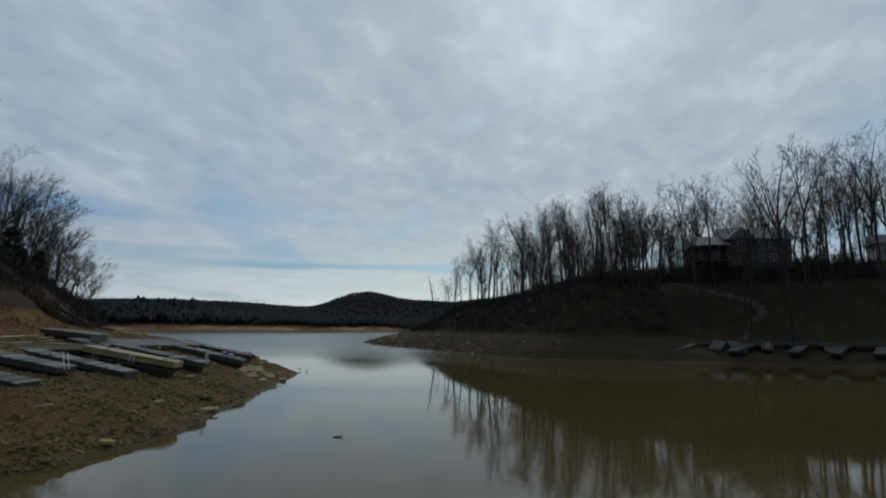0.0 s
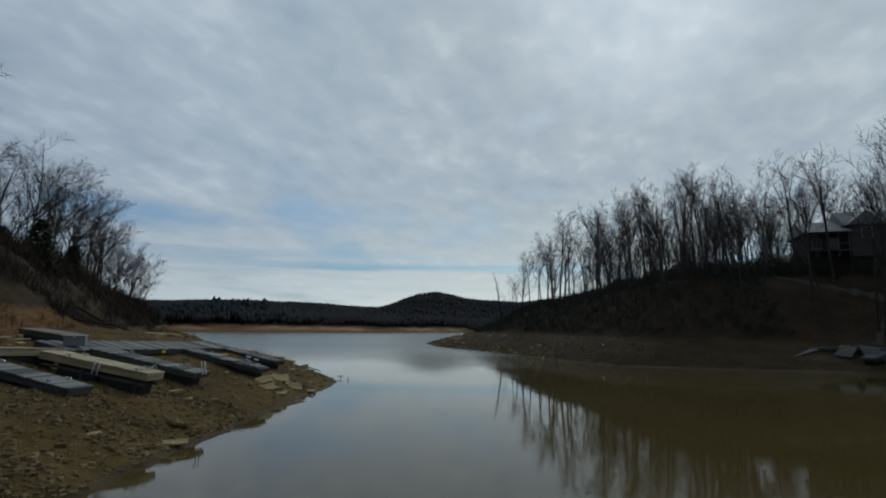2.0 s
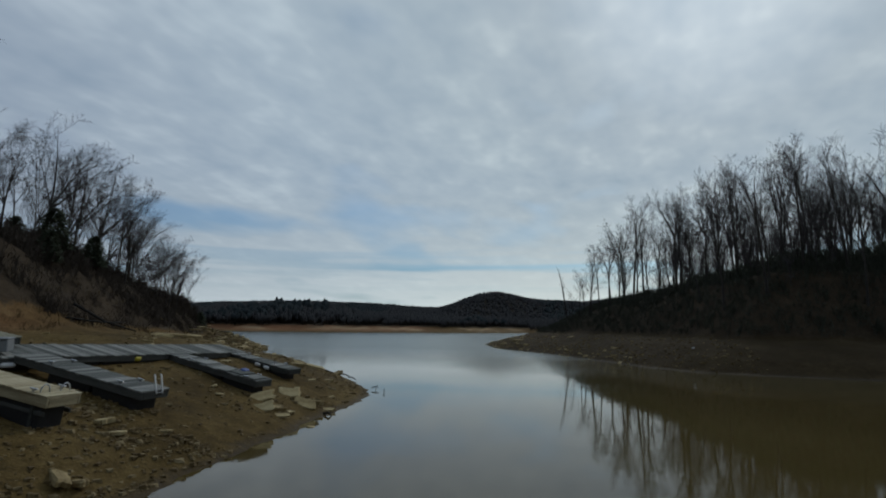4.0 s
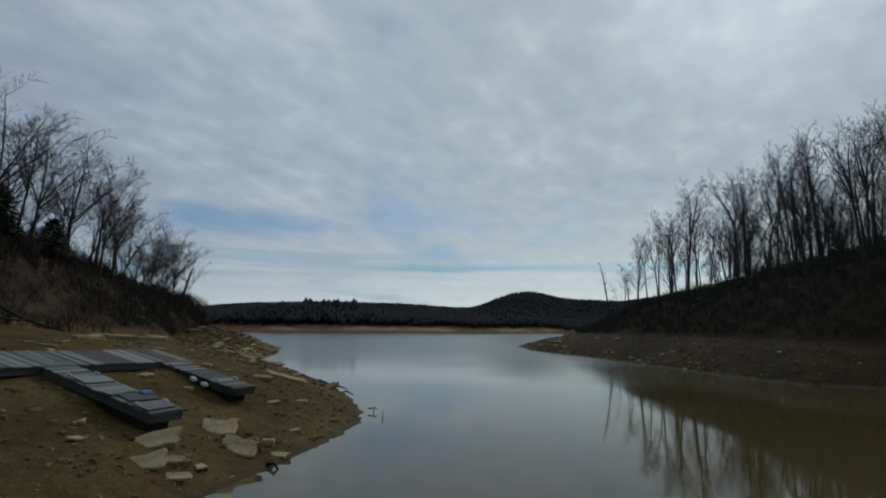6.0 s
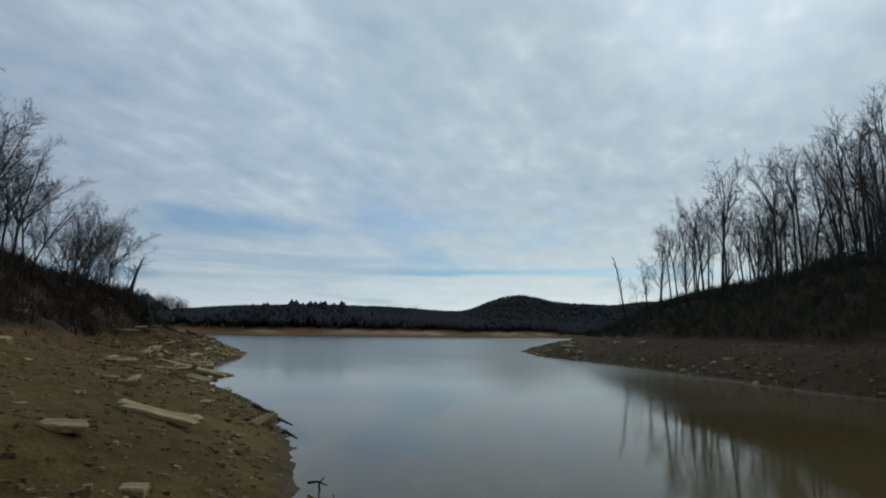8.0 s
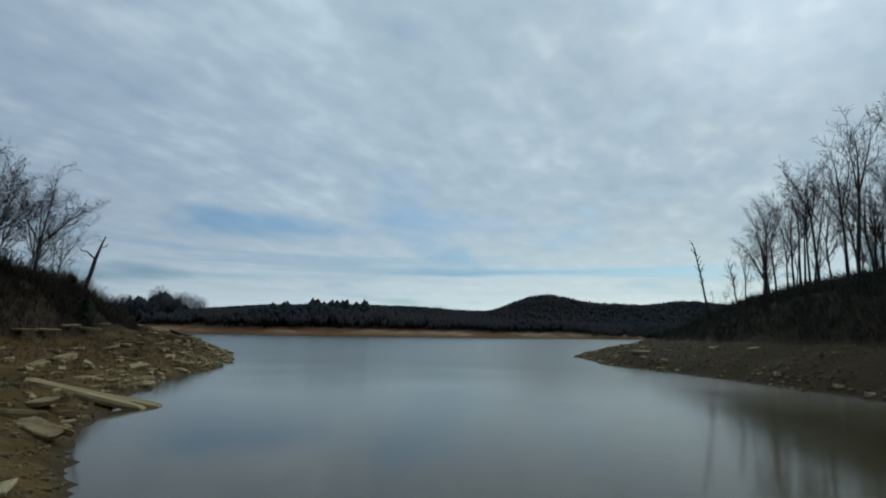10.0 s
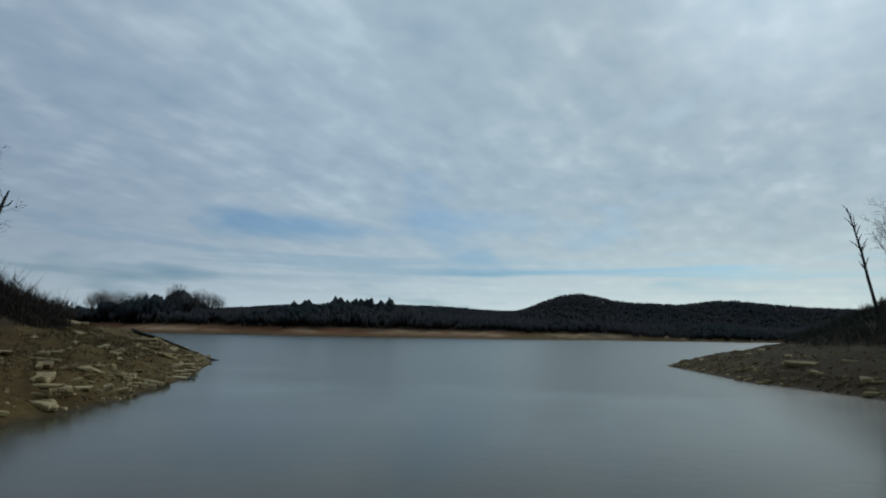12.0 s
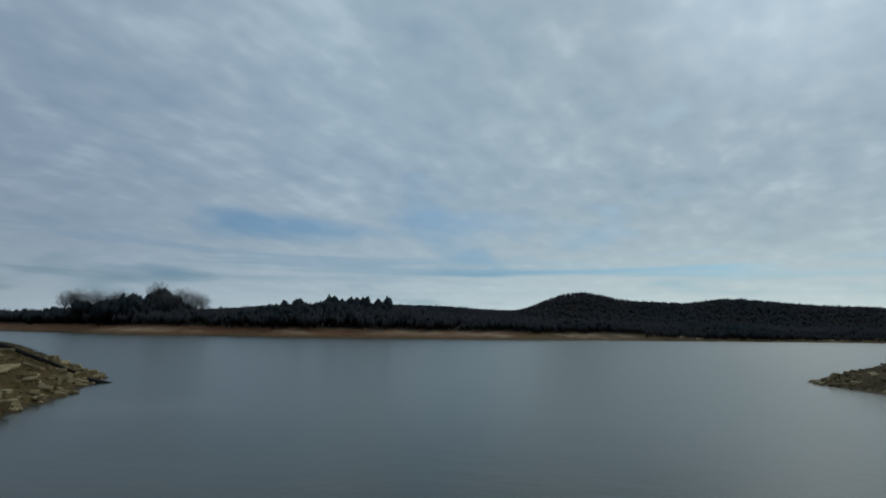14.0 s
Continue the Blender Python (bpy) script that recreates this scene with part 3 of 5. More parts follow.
TREES = [tree_thing(make_tree(11 + k, 17.0, *form), lb, "trees on the slopes" if k < 5 else "trees on the bluff")
         for k, (form, lb) in enumerate((
             ((0.48, 5, 0.50, 6, 6, 4), "tall bare grey-barked hardwood with a fanned crown"),
             ((0.56, 4, 0.38, 6, 6, 4), "tall bare hardwood with climbing grey limbs"),
             ((0.40, 5, 0.62, 7, 6, 4), "bare broad-crowned hardwood on the leafy slope"),
             ((0.54, 3, 0.30, 7, 6, 4), "slender bare hardwood with a narrow crown"),
             ((0.45, 3, 0.40, 6, 5, 4, 0.11, 0.10), "thin leaning bare young hardwood"),
             ((0.34, 5, 0.72, 7, 8, 7, 0.21, 0.05, 0.0095), "wide bare hardwood with a rounded crown of fine twigs"),
             ((0.42, 4, 0.52, 7, 8, 7, 0.18, 0.06, 0.0095), "bare hardwood with climbing limbs and fine twigs"),
             ((0.36, 3, 0.55, 6, 7, 6, 0.12, 0.12, 0.0095), "slim bare hardwood leaning over the bank")))]
tree_used = [False] * len(TREES)


def plant(kind, x, y, height, rng, lean=3.0, sink=0.0, tip=0.0):
    m = pose(x, y, z_at(x, y) - sink, rng.uniform(-lean, lean), rng.uniform(-lean, lean) + tip, rng.uniform(0, 360))
    s = height / 17.0
    m = m @ Matrix.Diagonal((s * rng.uniform(0.9, 1.15),) * 2 + (s, 1))
    if not tree_used[kind]:
        tree_used[kind] = True
        TREES[kind].matrix_basis = m
        return
    o = copy_thing(TREES[kind], Matrix.Identity(4))
    o.matrix_basis = m


def joined_wood(name, label, spots):
    """Trees too many and too deep in the wood to tell apart, in one mesh: (trunk and crown, matrix) for each."""
    V, F, M, at = [], [], [], 0
    for pair, m in spots:
        for index, me in enumerate(pair):
            co = np.empty(len(me.vertices) * 3)
            me.vertices.foreach_get("co", co)
            a = np.array(m)
            V.append(co.reshape(-1, 3) @ a[:3, :3].T + a[:3, 3])
            F.extend([tuple(v + at for v in p.vertices) for p in me.polygons])
            M.extend([index] * len(me.polygons))
            at += len(me.vertices)
    me = bpy.data.meshes.new(name)
    me.from_pydata(np.concatenate(V).tolist(), [], F)
    me.materials.append(BARK)
    me.materials.append(TWIG)
    me.polygons.foreach_set("material_index", M)
    tagged(new(name, me), label, "woods", kind="stuff")


def standing(x, y, height, rng, lean):
    k = height / 17.0
    return pose(x, y, z_at(x, y), rng.uniform(-lean, lean), rng.uniform(-lean, lean), rng.uniform(0, 360)) @ Matrix.Diagonal((k, k, k, 1))


SAPLING = make_tree(61, 17.0, 0.25, 3, 0.45, 5, 4, 3, 0.14, 0.12, 0.02)
DEEP = [make_tree(71 + k, 17.0, 0.52, 4, 0.4, 5, 5, 4, None, 0.05, 0.012) for k in range(3)]
KIN = {0: 5, 1: 6, 2: 5, 3: 6, 4: 7}     # the nearer bank's trees, with finer twigs


def plant_to(kind, foot, top, rng):
    """A tree that leans from its foot to a given top."""
    a, b = Vector((foot[0], foot[1], z_at(foot[0], foot[1]) - 0.2)), Vector(top)
    d = b - a
    s = d.length / 17.0
    q = d.normalized().to_track_quat("Z", "Y").to_matrix().to_4x4()
    m = Matrix.Translation(a) @ q @ Matrix.Rotation(rng.uniform(0, 6.283), 4, "Z") @ Matrix.Diagonal((s, s, s, 1))
    copy_thing(TREES[KIN[kind]], Matrix.Identity(4)).matrix_basis = m


EDGE_TREES = [(4, (-41.2, 62.6), (-40.2, 62.4, 11.8)), (4, (-39.2, 60.4), (-38.4, 60.0, 10.2)), (4, (-42.0, 65.0), (-41.2, 64.8, 11.0)),
              (1, (-50.0, 69.5), (-46.6, 71.0, 13.4)), (4, (-53.5, 75.5), (-52.8, 76.5, 13.2)),
              (4, (-51.8, 74.4), (-52.0, 75.2, 11.0)), (3, (-48.5, 64.5), (-45.4, 65.5, 14.5)), (0, (-47.5, 60.0), (-44.5, 60.5, 16.0)),
              (3, (-44.0, 52.0), (-41.0, 52.5, 15.0)), (1, (-41.5, 47.0), (-38.5, 48.0, 15.5)), (4, (-45.0, 62.0), (-42.8, 62.6, 11.5)),
              (4, (-49.0, 66.5), (-47.6, 67.2, 11.0)), (1, (-32.6, 33.0), (-31.1, 34.1, 20.0)), (1, (-39.5, 40.5), (-37.0, 41.5, 18.5)), (3, (-52.0, 71.5), (-49.8, 72.5, 13.0)),
              (4, (-60.3, 80.5), (-59.3, 81.2, 15.0)), (1, (-62.4, 81.0), (-61.0, 81.8, 16.0)), (4, (-64.5, 84.5), (-63.6, 85.0, 14.0)),
              (2, (-37.2, 45.0), (-36.2, 46.0, 18.8)), (0, (-39.9, 52.4), (-38.9, 53.3, 18.3)), (2, (-43.7, 60.0), (-42.8, 60.9, 16.8)), (0, (-48.2, 72.0), (-47.6, 72.9, 14.4)),
              (0, (-38.6, 48.8), (-37.5, 49.6, 18.0)), (1, (-41.7, 56.4), (-40.8, 57.0, 17.2)), (2, (-46.0, 66.4), (-45.4, 67.0, 13.4)), (4, (-42.4, 64.4), (-41.8, 65.0, 12.4))]

HOUSE_TREES = [(38.9, 70.1, 18.9, 2),
               (40.5, 64.3, 20.1, 0),
               (38.5, 77.9, 16.5, 1),
               (35.4, 79.9, 15.9, 3),
               (44.8, 71.9, 22.0, 0),
               (47.8, 71.9, 20.7, 1),
               (55.0, 77.9, 17.1, 3),
               (60.4, 81.9, 17.1, 1),
               (61.4, 79.9, 18.3, 0),
               (60.6, 75.9, 20.1, 2),
               (58.7, 99.8, 17.1, 3),
               (71.5, 99.8, 15.9, 4),
               (65.7, 95.9, 18.3, 3)]


def far_tree():
    """A rounded leafless tree seen far off: a stem and a ball of slim boughs."""
    rng = random.Random(77)
    tv, tf, V, F = [], [], [], []
    tube([Vector((0, 0, -0.6)), Vector((0.1, 0, 4.0)), Vector((0.0, 0.1, 9.5))], [0.3, 0.22, 0.06], 6, tv, tf)
    for k in range(520):
        a, up = rng.uniform(0, 6.283), rng.uniform(-0.8, 1.0)
        d = Vector((math.cos(a) * math.sqrt(1 - up * up), math.sin(a) * math.sqrt(1 - up * up), up * 1.15))
        p = Vector((0, 0, 7.4)) + d * 2.9 * math.sqrt(rng.uniform(0.05, 1.0))
        out = (p - Vector((0, 0, 4.5))).normalized()
        twig_cone(p, p + (out + Vector((rng.uniform(-0.5, 0.5), rng.uniform(-0.5, 0.5), 0.1))) * rng.uniform(0.6, 1.3), 0.04, V, F)
    for k in range(12):
        a = rng.uniform(0, 6.283)
        q = Vector((math.cos(a) * 1.9, math.sin(a) * 1.9, rng.uniform(7.0, 9.2)))
        tube([Vector((0.05, 0, rng.uniform(3.6, 5.6))), q], [0.1, 0.03], 4, tv, tf)
    ob = new("bare_tree")
    mesh_object("trunk", tv, tf, BARK, ob)
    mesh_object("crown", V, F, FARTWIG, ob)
    return tagged(ob, "pale leafless tree with a rounded crown on the far shore", "tree", "bare trees on the far shore")


FAR_TREE = far_tree()
FAR_TREE.matrix_basis = pose(-246.0, 256.0, z_at(-246.0, 256.0)) @ Matrix.Diagonal((1.2, 1.2, 1.2, 1))


def plant_woods():
    rng = random.Random(5)
    # the wooded headland
    done = []
    tries = 0
    while len(done) < 118 and tries < 9000:
        tries += 1
        x, y = rng.uniform(-10, 75), rng.uniform(68, 150)
        s = float(inside_distance(SHORE, np.array([x]), np.array([y]))[0])
        if not 11.5 < s < 46 or (x > 36 and y < 92 and rng.random() < 0.6):
            continue
        if 32 < x < 56 and 76 < y < 92:
            continue
        if x < -2.2 + 0.27 * (y - 104) and y > 96:
            continue
        if any((x - a) ** 2 + (y - b) ** 2 < 4.0 for a, b in done) or (x < 23 and rng.random() < 0.55 - 0.012 * x):
            continue
        done.append((x, y))
        tall = min(14.3 + 0.16 * max(0.0, y - 84) + 0.08 * max(0.0, x - 10), 10.2 + 0.8 * max(0.0, x))
        plant(rng.choice((0, 1, 2, 3, 3, 4)), x, y, min(tall, 18.5) * rng.uniform(0.78, 1.03), rng)
    for x, y, h, k in ((-2.4, 105.5, 5.2, 4), (-1.0, 104.5, 7.0, 4), (0.4, 107.5, 8.2, 3), (2.0, 107.5, 9.6, 2), (3.6, 109.2, 11.6, 1), (5.0, 106.5, 12.0, 3), (7.0, 110.5, 13.6, 0)):
        plant(k, x, y, h, rng, 3.0)      # the last trees out on the headland
    for x, y, h, k in HOUSE_TREES:
        plant(k, x, y, h * 1.08, rng, 2.0)
    low = []
    while len(low) < 85:                # saplings under the tall trees
        x, y = rng.uniform(10, 60), rng.uniform(66, 105)
        s = float(inside_distance(SHORE, np.array([x]), np.array([y]))[0])
        if 14 < s < 30 and not (30 < x < 58 and 70 < y < 94):
            low.append((SAPLING, standing(x, y, rng.uniform(4.0, 8.0), rng, 6.0)))
    while len(low) < 115:               # and thicker beside the clearing
        x, y = rng.uniform(26, 46), rng.uniform(92, 108)
        low.append((SAPLING, standing(x, y, rng.uniform(5.0, 9.0), rng, 6.0)))
    while len(low) < 155:               # and behind the shed
        x, y = rng.uniform(53, 80), rng.uniform(88, 103)
        low.append((SAPLING, standing(x, y, rng.uniform(4.0, 7.5), rng, 6.0)))
    joined_wood("saplings", "dark bare saplings under the headland trees", low)
    deep = [(rng.choice(DEEP), standing(rng.uniform(14, 44), rng.uniform(97, 124), rng.uniform(13, 17), rng, 3.0)) for k in range(8)]
    deep += [(rng.choice(DEEP), standing(rng.uniform(24, 76), rng.uniform(94, 116), rng.uniform(12, 17), rng, 3.0)) for k in range(34)]
    deep += [(rng.choice(DEEP), standing(rng.uniform(30, 50), rng.uniform(95, 112), rng.uniform(12, 16), rng, 3.0)) for k in range(16)]
    while len(deep) < 72:                # beside the house and the shed
        x, y = rng.uniform(54, 76), rng.uniform(70, 93)
        if abs(x - 62.5) > 4 or abs(y - 77) > 4:
            deep.append((rng.choice(DEEP), standing(x, y, rng.uniform(12, 16), rng, 3.0)))
    joined_wood("back_wood", "bare hardwoods deep in the headland wood", deep)
    for k, foot, top in EDGE_TREES:
        plant_to(k, foot, top, rng)
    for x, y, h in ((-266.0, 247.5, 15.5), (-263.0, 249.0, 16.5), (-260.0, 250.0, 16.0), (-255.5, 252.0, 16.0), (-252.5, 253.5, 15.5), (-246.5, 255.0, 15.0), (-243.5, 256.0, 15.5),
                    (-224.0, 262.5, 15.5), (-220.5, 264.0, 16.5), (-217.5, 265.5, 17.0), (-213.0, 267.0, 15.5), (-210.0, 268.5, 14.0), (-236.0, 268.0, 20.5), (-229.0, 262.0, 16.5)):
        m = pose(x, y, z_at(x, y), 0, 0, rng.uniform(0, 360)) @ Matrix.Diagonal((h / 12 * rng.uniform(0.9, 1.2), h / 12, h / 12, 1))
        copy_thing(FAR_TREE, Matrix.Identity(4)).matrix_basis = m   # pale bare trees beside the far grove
    # the wood on the other bank
    done, tries = [], 0
    while len(done) < 54 and tries < 6000:
        tries += 1
        x, y = rng.uniform(-75, -24), rng.uniform(20, 80)
        if not -1.0 < behind(x, y) < 3 + 7 * rng.random() or y > 73:
            continue
        if any((x - a) ** 2 + (y - b) ** 2 < 4.4 for a, b in done):
            continue
        done.append((x, y))
        top = float(np.interp(y, [20, 40, 46, 53, 61, 73, 80], [16.5, 17.5, 17.5, 16.2, 14.6, 12.8, 12.0])) * rng.uniform(0.82, 1.02)
        plant(rng.choice((5, 6, 7, 7)), x, y, top - z_at(x, y), rng, 4.0)


plant_woods()


def build_snag():
    ob = new("dead_snag")
    V, F = [], []
    pts = [Vector((0, 0, -0.6)), Vector((0.2, 0, 1.6)), Vector((0.5, 0.05, 3.4)), Vector((0.72, 0, 4.6)), Vector((0.98, 0, 5.7)), Vector((1.08, 0.05, 6.3)), Vector((1.3, 0, 6.9))]
    tube(pts, [0.22, 0.18, 0.15, 0.125, 0.09, 0.07, 0.04], 7, V, F)
    mesh_object("trunk", V, F, DEAD, ob, True)
    for a, steps, r in ((3, ((-0.45, 0.05, 0.45), (-0.75, 0.1, 0.8), (-1.15, 0.1, 0.85), (-1.3, 0.1, 1.15)), 0.12), (4, ((0.3, 0.1, 0.2), (0.5, 0.1, 0.55)), 0.07),
                        (5, ((-0.2, 0.0, 0.25), (-0.28, 0.0, 0.7)), 0.03), (2, ((0.3, -0.1, 0.15), (0.42, -0.1, 0.4)), 0.03)):
        V, F = [], []
        p = pts[a]
        line = [p] + [p + Vector(q) for q in steps]
        tube(line, [r * (1 - 0.7 * k / (len(line) - 1)) for k in range(len(line))], 5, V, F)
        mesh_object("limb", V, F, DEAD, ob, True)
    return tagged(ob, "dead dark snag with a broken forked top", "tree", "dead trees")


snag = build_snag()
snag.matrix_basis = pose(-56.4, 82.2, z_at(-56.4, 82.2), 0, 0, 15) @ Matrix.Diagonal((1.25, 1.1, 0.88, 1))


def build_spar(seed, height, radius, label):
    """A dead standing stem with a few short broken limbs."""
    rng = random.Random(seed)
    ob = new("dead_snag")
    V, F = [], []
    pts = [Vector((-0.16 * height * t * (0.6 + 0.4 * t) + rng.uniform(-0.06, 0.06), rng.uniform(-0.05, 0.05), -0.5 + (height + 0.5) * t)) for t in (0, 0.2, 0.4, 0.6, 0.8, 1.0)]
    tube(pts, [radius * q for q in (1.3, 1.0, 0.85, 0.7, 0.5, 0.2)], 7, V, F)
    mesh_object("trunk", V, F, BARK, ob, True)
    for k in range(16):
        t = rng.uniform(2.2, 4.9)
        p = pts[int(t)].lerp(pts[int(t) + 1], t - int(t))
        a = rng.uniform(0, 6.283)
        q = p + Vector((math.cos(a) * 0.5, math.sin(a) * 0.5, rng.uniform(0.5, 1.0))) * rng.uniform(0.5, 1.5)
        V, F = [], []
        tube([p, p.lerp(q, 0.5) + Vector((0, 0, 0.08)), q], [radius * 0.35, radius * 0.28, radius * 0.15], 5, V, F)
        mesh_object("limb", V, F, BARK, ob, True)
    return tagged(ob, label, "tree", "dead trees")


spar = build_spar(6, 9.6, 0.13, "tall dead leaning tree with short broken limbs")
spar.matrix_basis = pose(-1.6, 116.6, z_at(-1.6, 116.6), 0, 0, 0)
spar2 = build_spar(9, 6.0, 0.09, "thin dead leaning stem beside the headland wood")
spar2.matrix_basis = pose(1.6, 117.5, z_at(1.6, 117.5), 0, 0, 0)


def evergreen(seed, height, width, mat, name, label, cards=1200):
    """A dense conifer: a stem and many small drooping sprays."""
    rng = random.Random(seed)
    V, F, tv, tf = [], [], [], []
    tube([Vector((0, 0, -0.4)), Vector((0, 0, height * 0.95))], [height * 0.02, 0.02], 6, tv, tf)
    for k in range(cards):
        t = rng.random() ** 1.35
        z = height * (0.06 + 0.94 * t)
        rr = width * 0.5 * (1 - t ** 1.8) ** 0.7 * math.sqrt(rng.uniform(0.1, 1.0)) * rng.uniform(0.7, 1.25) + 0.05
        a = rng.uniform(0, 6.283)
        p = Vector((math.cos(a) * rr, math.sin(a) * rr, z))
        o = Vector((math.cos(a), math.sin(a), rng.uniform(-0.5, 0.5))) * width * rng.uniform(0.06, 0.14)
        w = Vector((-math.sin(a), math.cos(a), rng.uniform(-0.3, 0.3))) * width * rng.uniform(0.03, 0.07)
        b = len(V)
        V.extend([p - w, p + w, p + o + w * 0.4, p + o * 1.1 - w * 0.4, p + Vector((0, 0, width * 0.04))])
        F.extend([(b, b + 1, b + 4), (b + 1, b + 2, b + 4), (b + 2, b + 3, b + 4), (b + 3, b, b + 4)])
    ob = new(name)
    mesh_object("trunk", tv, tf, BARK, ob)
    mesh_object("crown", V, F, mat, ob)
    return tagged(ob, label, "tree", "evergreens on the bank")


cedar = evergreen(4, 6.0, 3.2, CEDAR, "cedar_tree", "dark bushy cedar at the wood's edge")
CEDARS = [(-35.5, 44.5, 0.5), (-33.0, 37.0, 0.5), (-31.0, 30.5, 0.55), (-32.0, 33.0, 0.5), (-30.5, 27.0, 0.55)]
cedar_rng = random.Random(14)
while len(CEDARS) < 26:                  # dark evergreen scrub in the brush
    cx, cy = cedar_rng.uniform(-66, -22), cedar_rng.uniform(14, 78)
    if -2.5 < behind(cx, cy) < 7:
        CEDARS.append((cx, cy, cedar_rng.uniform(0.28, 0.55) * (1 - 0.45 * float(smooth01(60, 76, cy)))))
for k, (x, y, s) in enumerate(CEDARS):
    m = pose(x, y, z_at(x, y), 0, 0, 70 * k) @ Matrix.Diagonal((s * 1.35, s * 1.35, s, 1))
    if k == 0:
        cedar.matrix_basis = m
    else:
        copy_thing(cedar, Matrix.Identity(4)).matrix_basis = m


def spindle_wood(name, spots, mat, label, rng, conifer):
    """A distant wood: every tree a sheaf of slim upright boughs round a stem, all in one mesh."""
    V, F = [], []
    for x, y, z, h in spots:
        w = h * (rng.uniform(0.5, 0.7) if conifer else rng.uniform(0.42, 0.6)) * (2.0 if y > 520 else 1.25)
        for k in range(3 if h < 7.7 and y > 520 else 8 if conifer else 7):
            a, q = rng.uniform(0, 6.283), math.sqrt(rng.random()) * 0.5
            cx, cy = x + math.cos(a) * q * w, y + math.sin(a) * q * w
            top = z + h * ((1.0 - 1.4 * q * q) if conifer else (1.0 - 0.5 * q)) * rng.uniform(0.9, 1.02)
            low = z + h * rng.uniform(-0.1, 0.3)
            g = w * (rng.uniform(0.19, 0.28) if conifer else rng.uniform(0.09, 0.16))
            mid_ = low + (top - low) * (rng.uniform(0.3, 0.5) if y > 520 else rng.uniform(0.66, 0.82) if conifer else rng.uniform(0.5, 0.7))
            lx, ly = rng.uniform(-0.12, 0.12) * w, rng.uniform(-0.12, 0.12) * w
            b = len(V)
            t0 = rng.uniform(0, 2.1)
            V.append(Vector((cx, cy, low)))
            for s in range(3):
                V.append(Vector((cx + math.cos(t0 + 2.094 * s) * g, cy + math.sin(t0 + 2.094 * s) * g, mid_)))
            V.append(Vector((cx + lx, cy + ly, top)))
            for s in range(3):
                i, j = b + 1 + s, b + 1 + (s + 1) % 3
                F.extend([(b, j, i), (i, j, b + 4)])
    return tagged(mesh_object(name, V, F, mat, None, True), label, "woods", kind="stuff")


def far_woods():
    rng = random.Random(8)
    n = 190000
    X = np.array([rng.uniform(-700, 560) for _ in range(n)])
    Y = np.array([rng.uniform(215, 1000) for _ in range(n)])
    z, clay, lit, s, f = land(X, Y)
    grove = np.exp(-((X + 234) / 8.5) ** 2 - ((Y - 258) / 22) ** 2) + 0.7 * np.exp(-((X + 257) / 3.0) ** 2 - ((Y - 252) / 6) ** 2) \
        + 0.6 * np.exp(-((X + 249) / 2.5) ** 2 - ((Y - 254) / 6) ** 2)      # the tall grove on the point
    rise = np.exp(-((X + 160) / 32) ** 2 - ((Y - 335) / 60) ** 2)           # pines behind the middle of the shore
    hills = z - np.interp(f, *FAR_RISE)
    crest = land(X * 1.025, Y * 1.025)[0] > z - 2.6                          # slopes that turn away are left out
    pines, bare = [], []
    for x, y, zz, ff, gr, ri, up, hl in zip(X, Y, z, f, grove, rise, crest, hills):
        if ff < (17 if x < -30 else 5) or abs(x) > 0.9 * y + 190 or (hl > 1.5 and ff > 75 and not up):
            continue
        keep = 0.37 if ff < 50 else 0.1 if ff < 75 else (0.34 if hl > 1.5 else 0.01)
        if rng.random() > keep:
            continue
        piney = math.sin(x * 0.021 + 1.0) * 0.7 + math.sin(x * 0.05 + y * 0.013) * 0.6 + rng.uniform(-0.9, 0.9) + 1.3 * gr + 1.6 * ri
        tall = (5.0 + 3.0 * min(1.0, max(0.0, (ff - 17) / 30)) + 8.0 * gr + 6.5 * ri) * rng.uniform(0.86, 1.1)
        if hl > 1.5 and ff > 75:
            tall = rng.uniform(5.6, 7.0)
        (pines if piney > 1.0 else bare).append((x, y, zz, tall * (1.1 if piney > 1.0 else 1.0)))
    # both far woods have the haze mixed into their base colour
    spindle_wood("far_pines", pines, HAZY_PINE, "distant dark pine woods along the far shore, haze-tinted", rng, True)
    spindle_wood("far_hardwoods", bare, HAZY_FARWOOD, "distant leafless woods along the far shore, haze-tinted grey", rng, False)


far_woods()


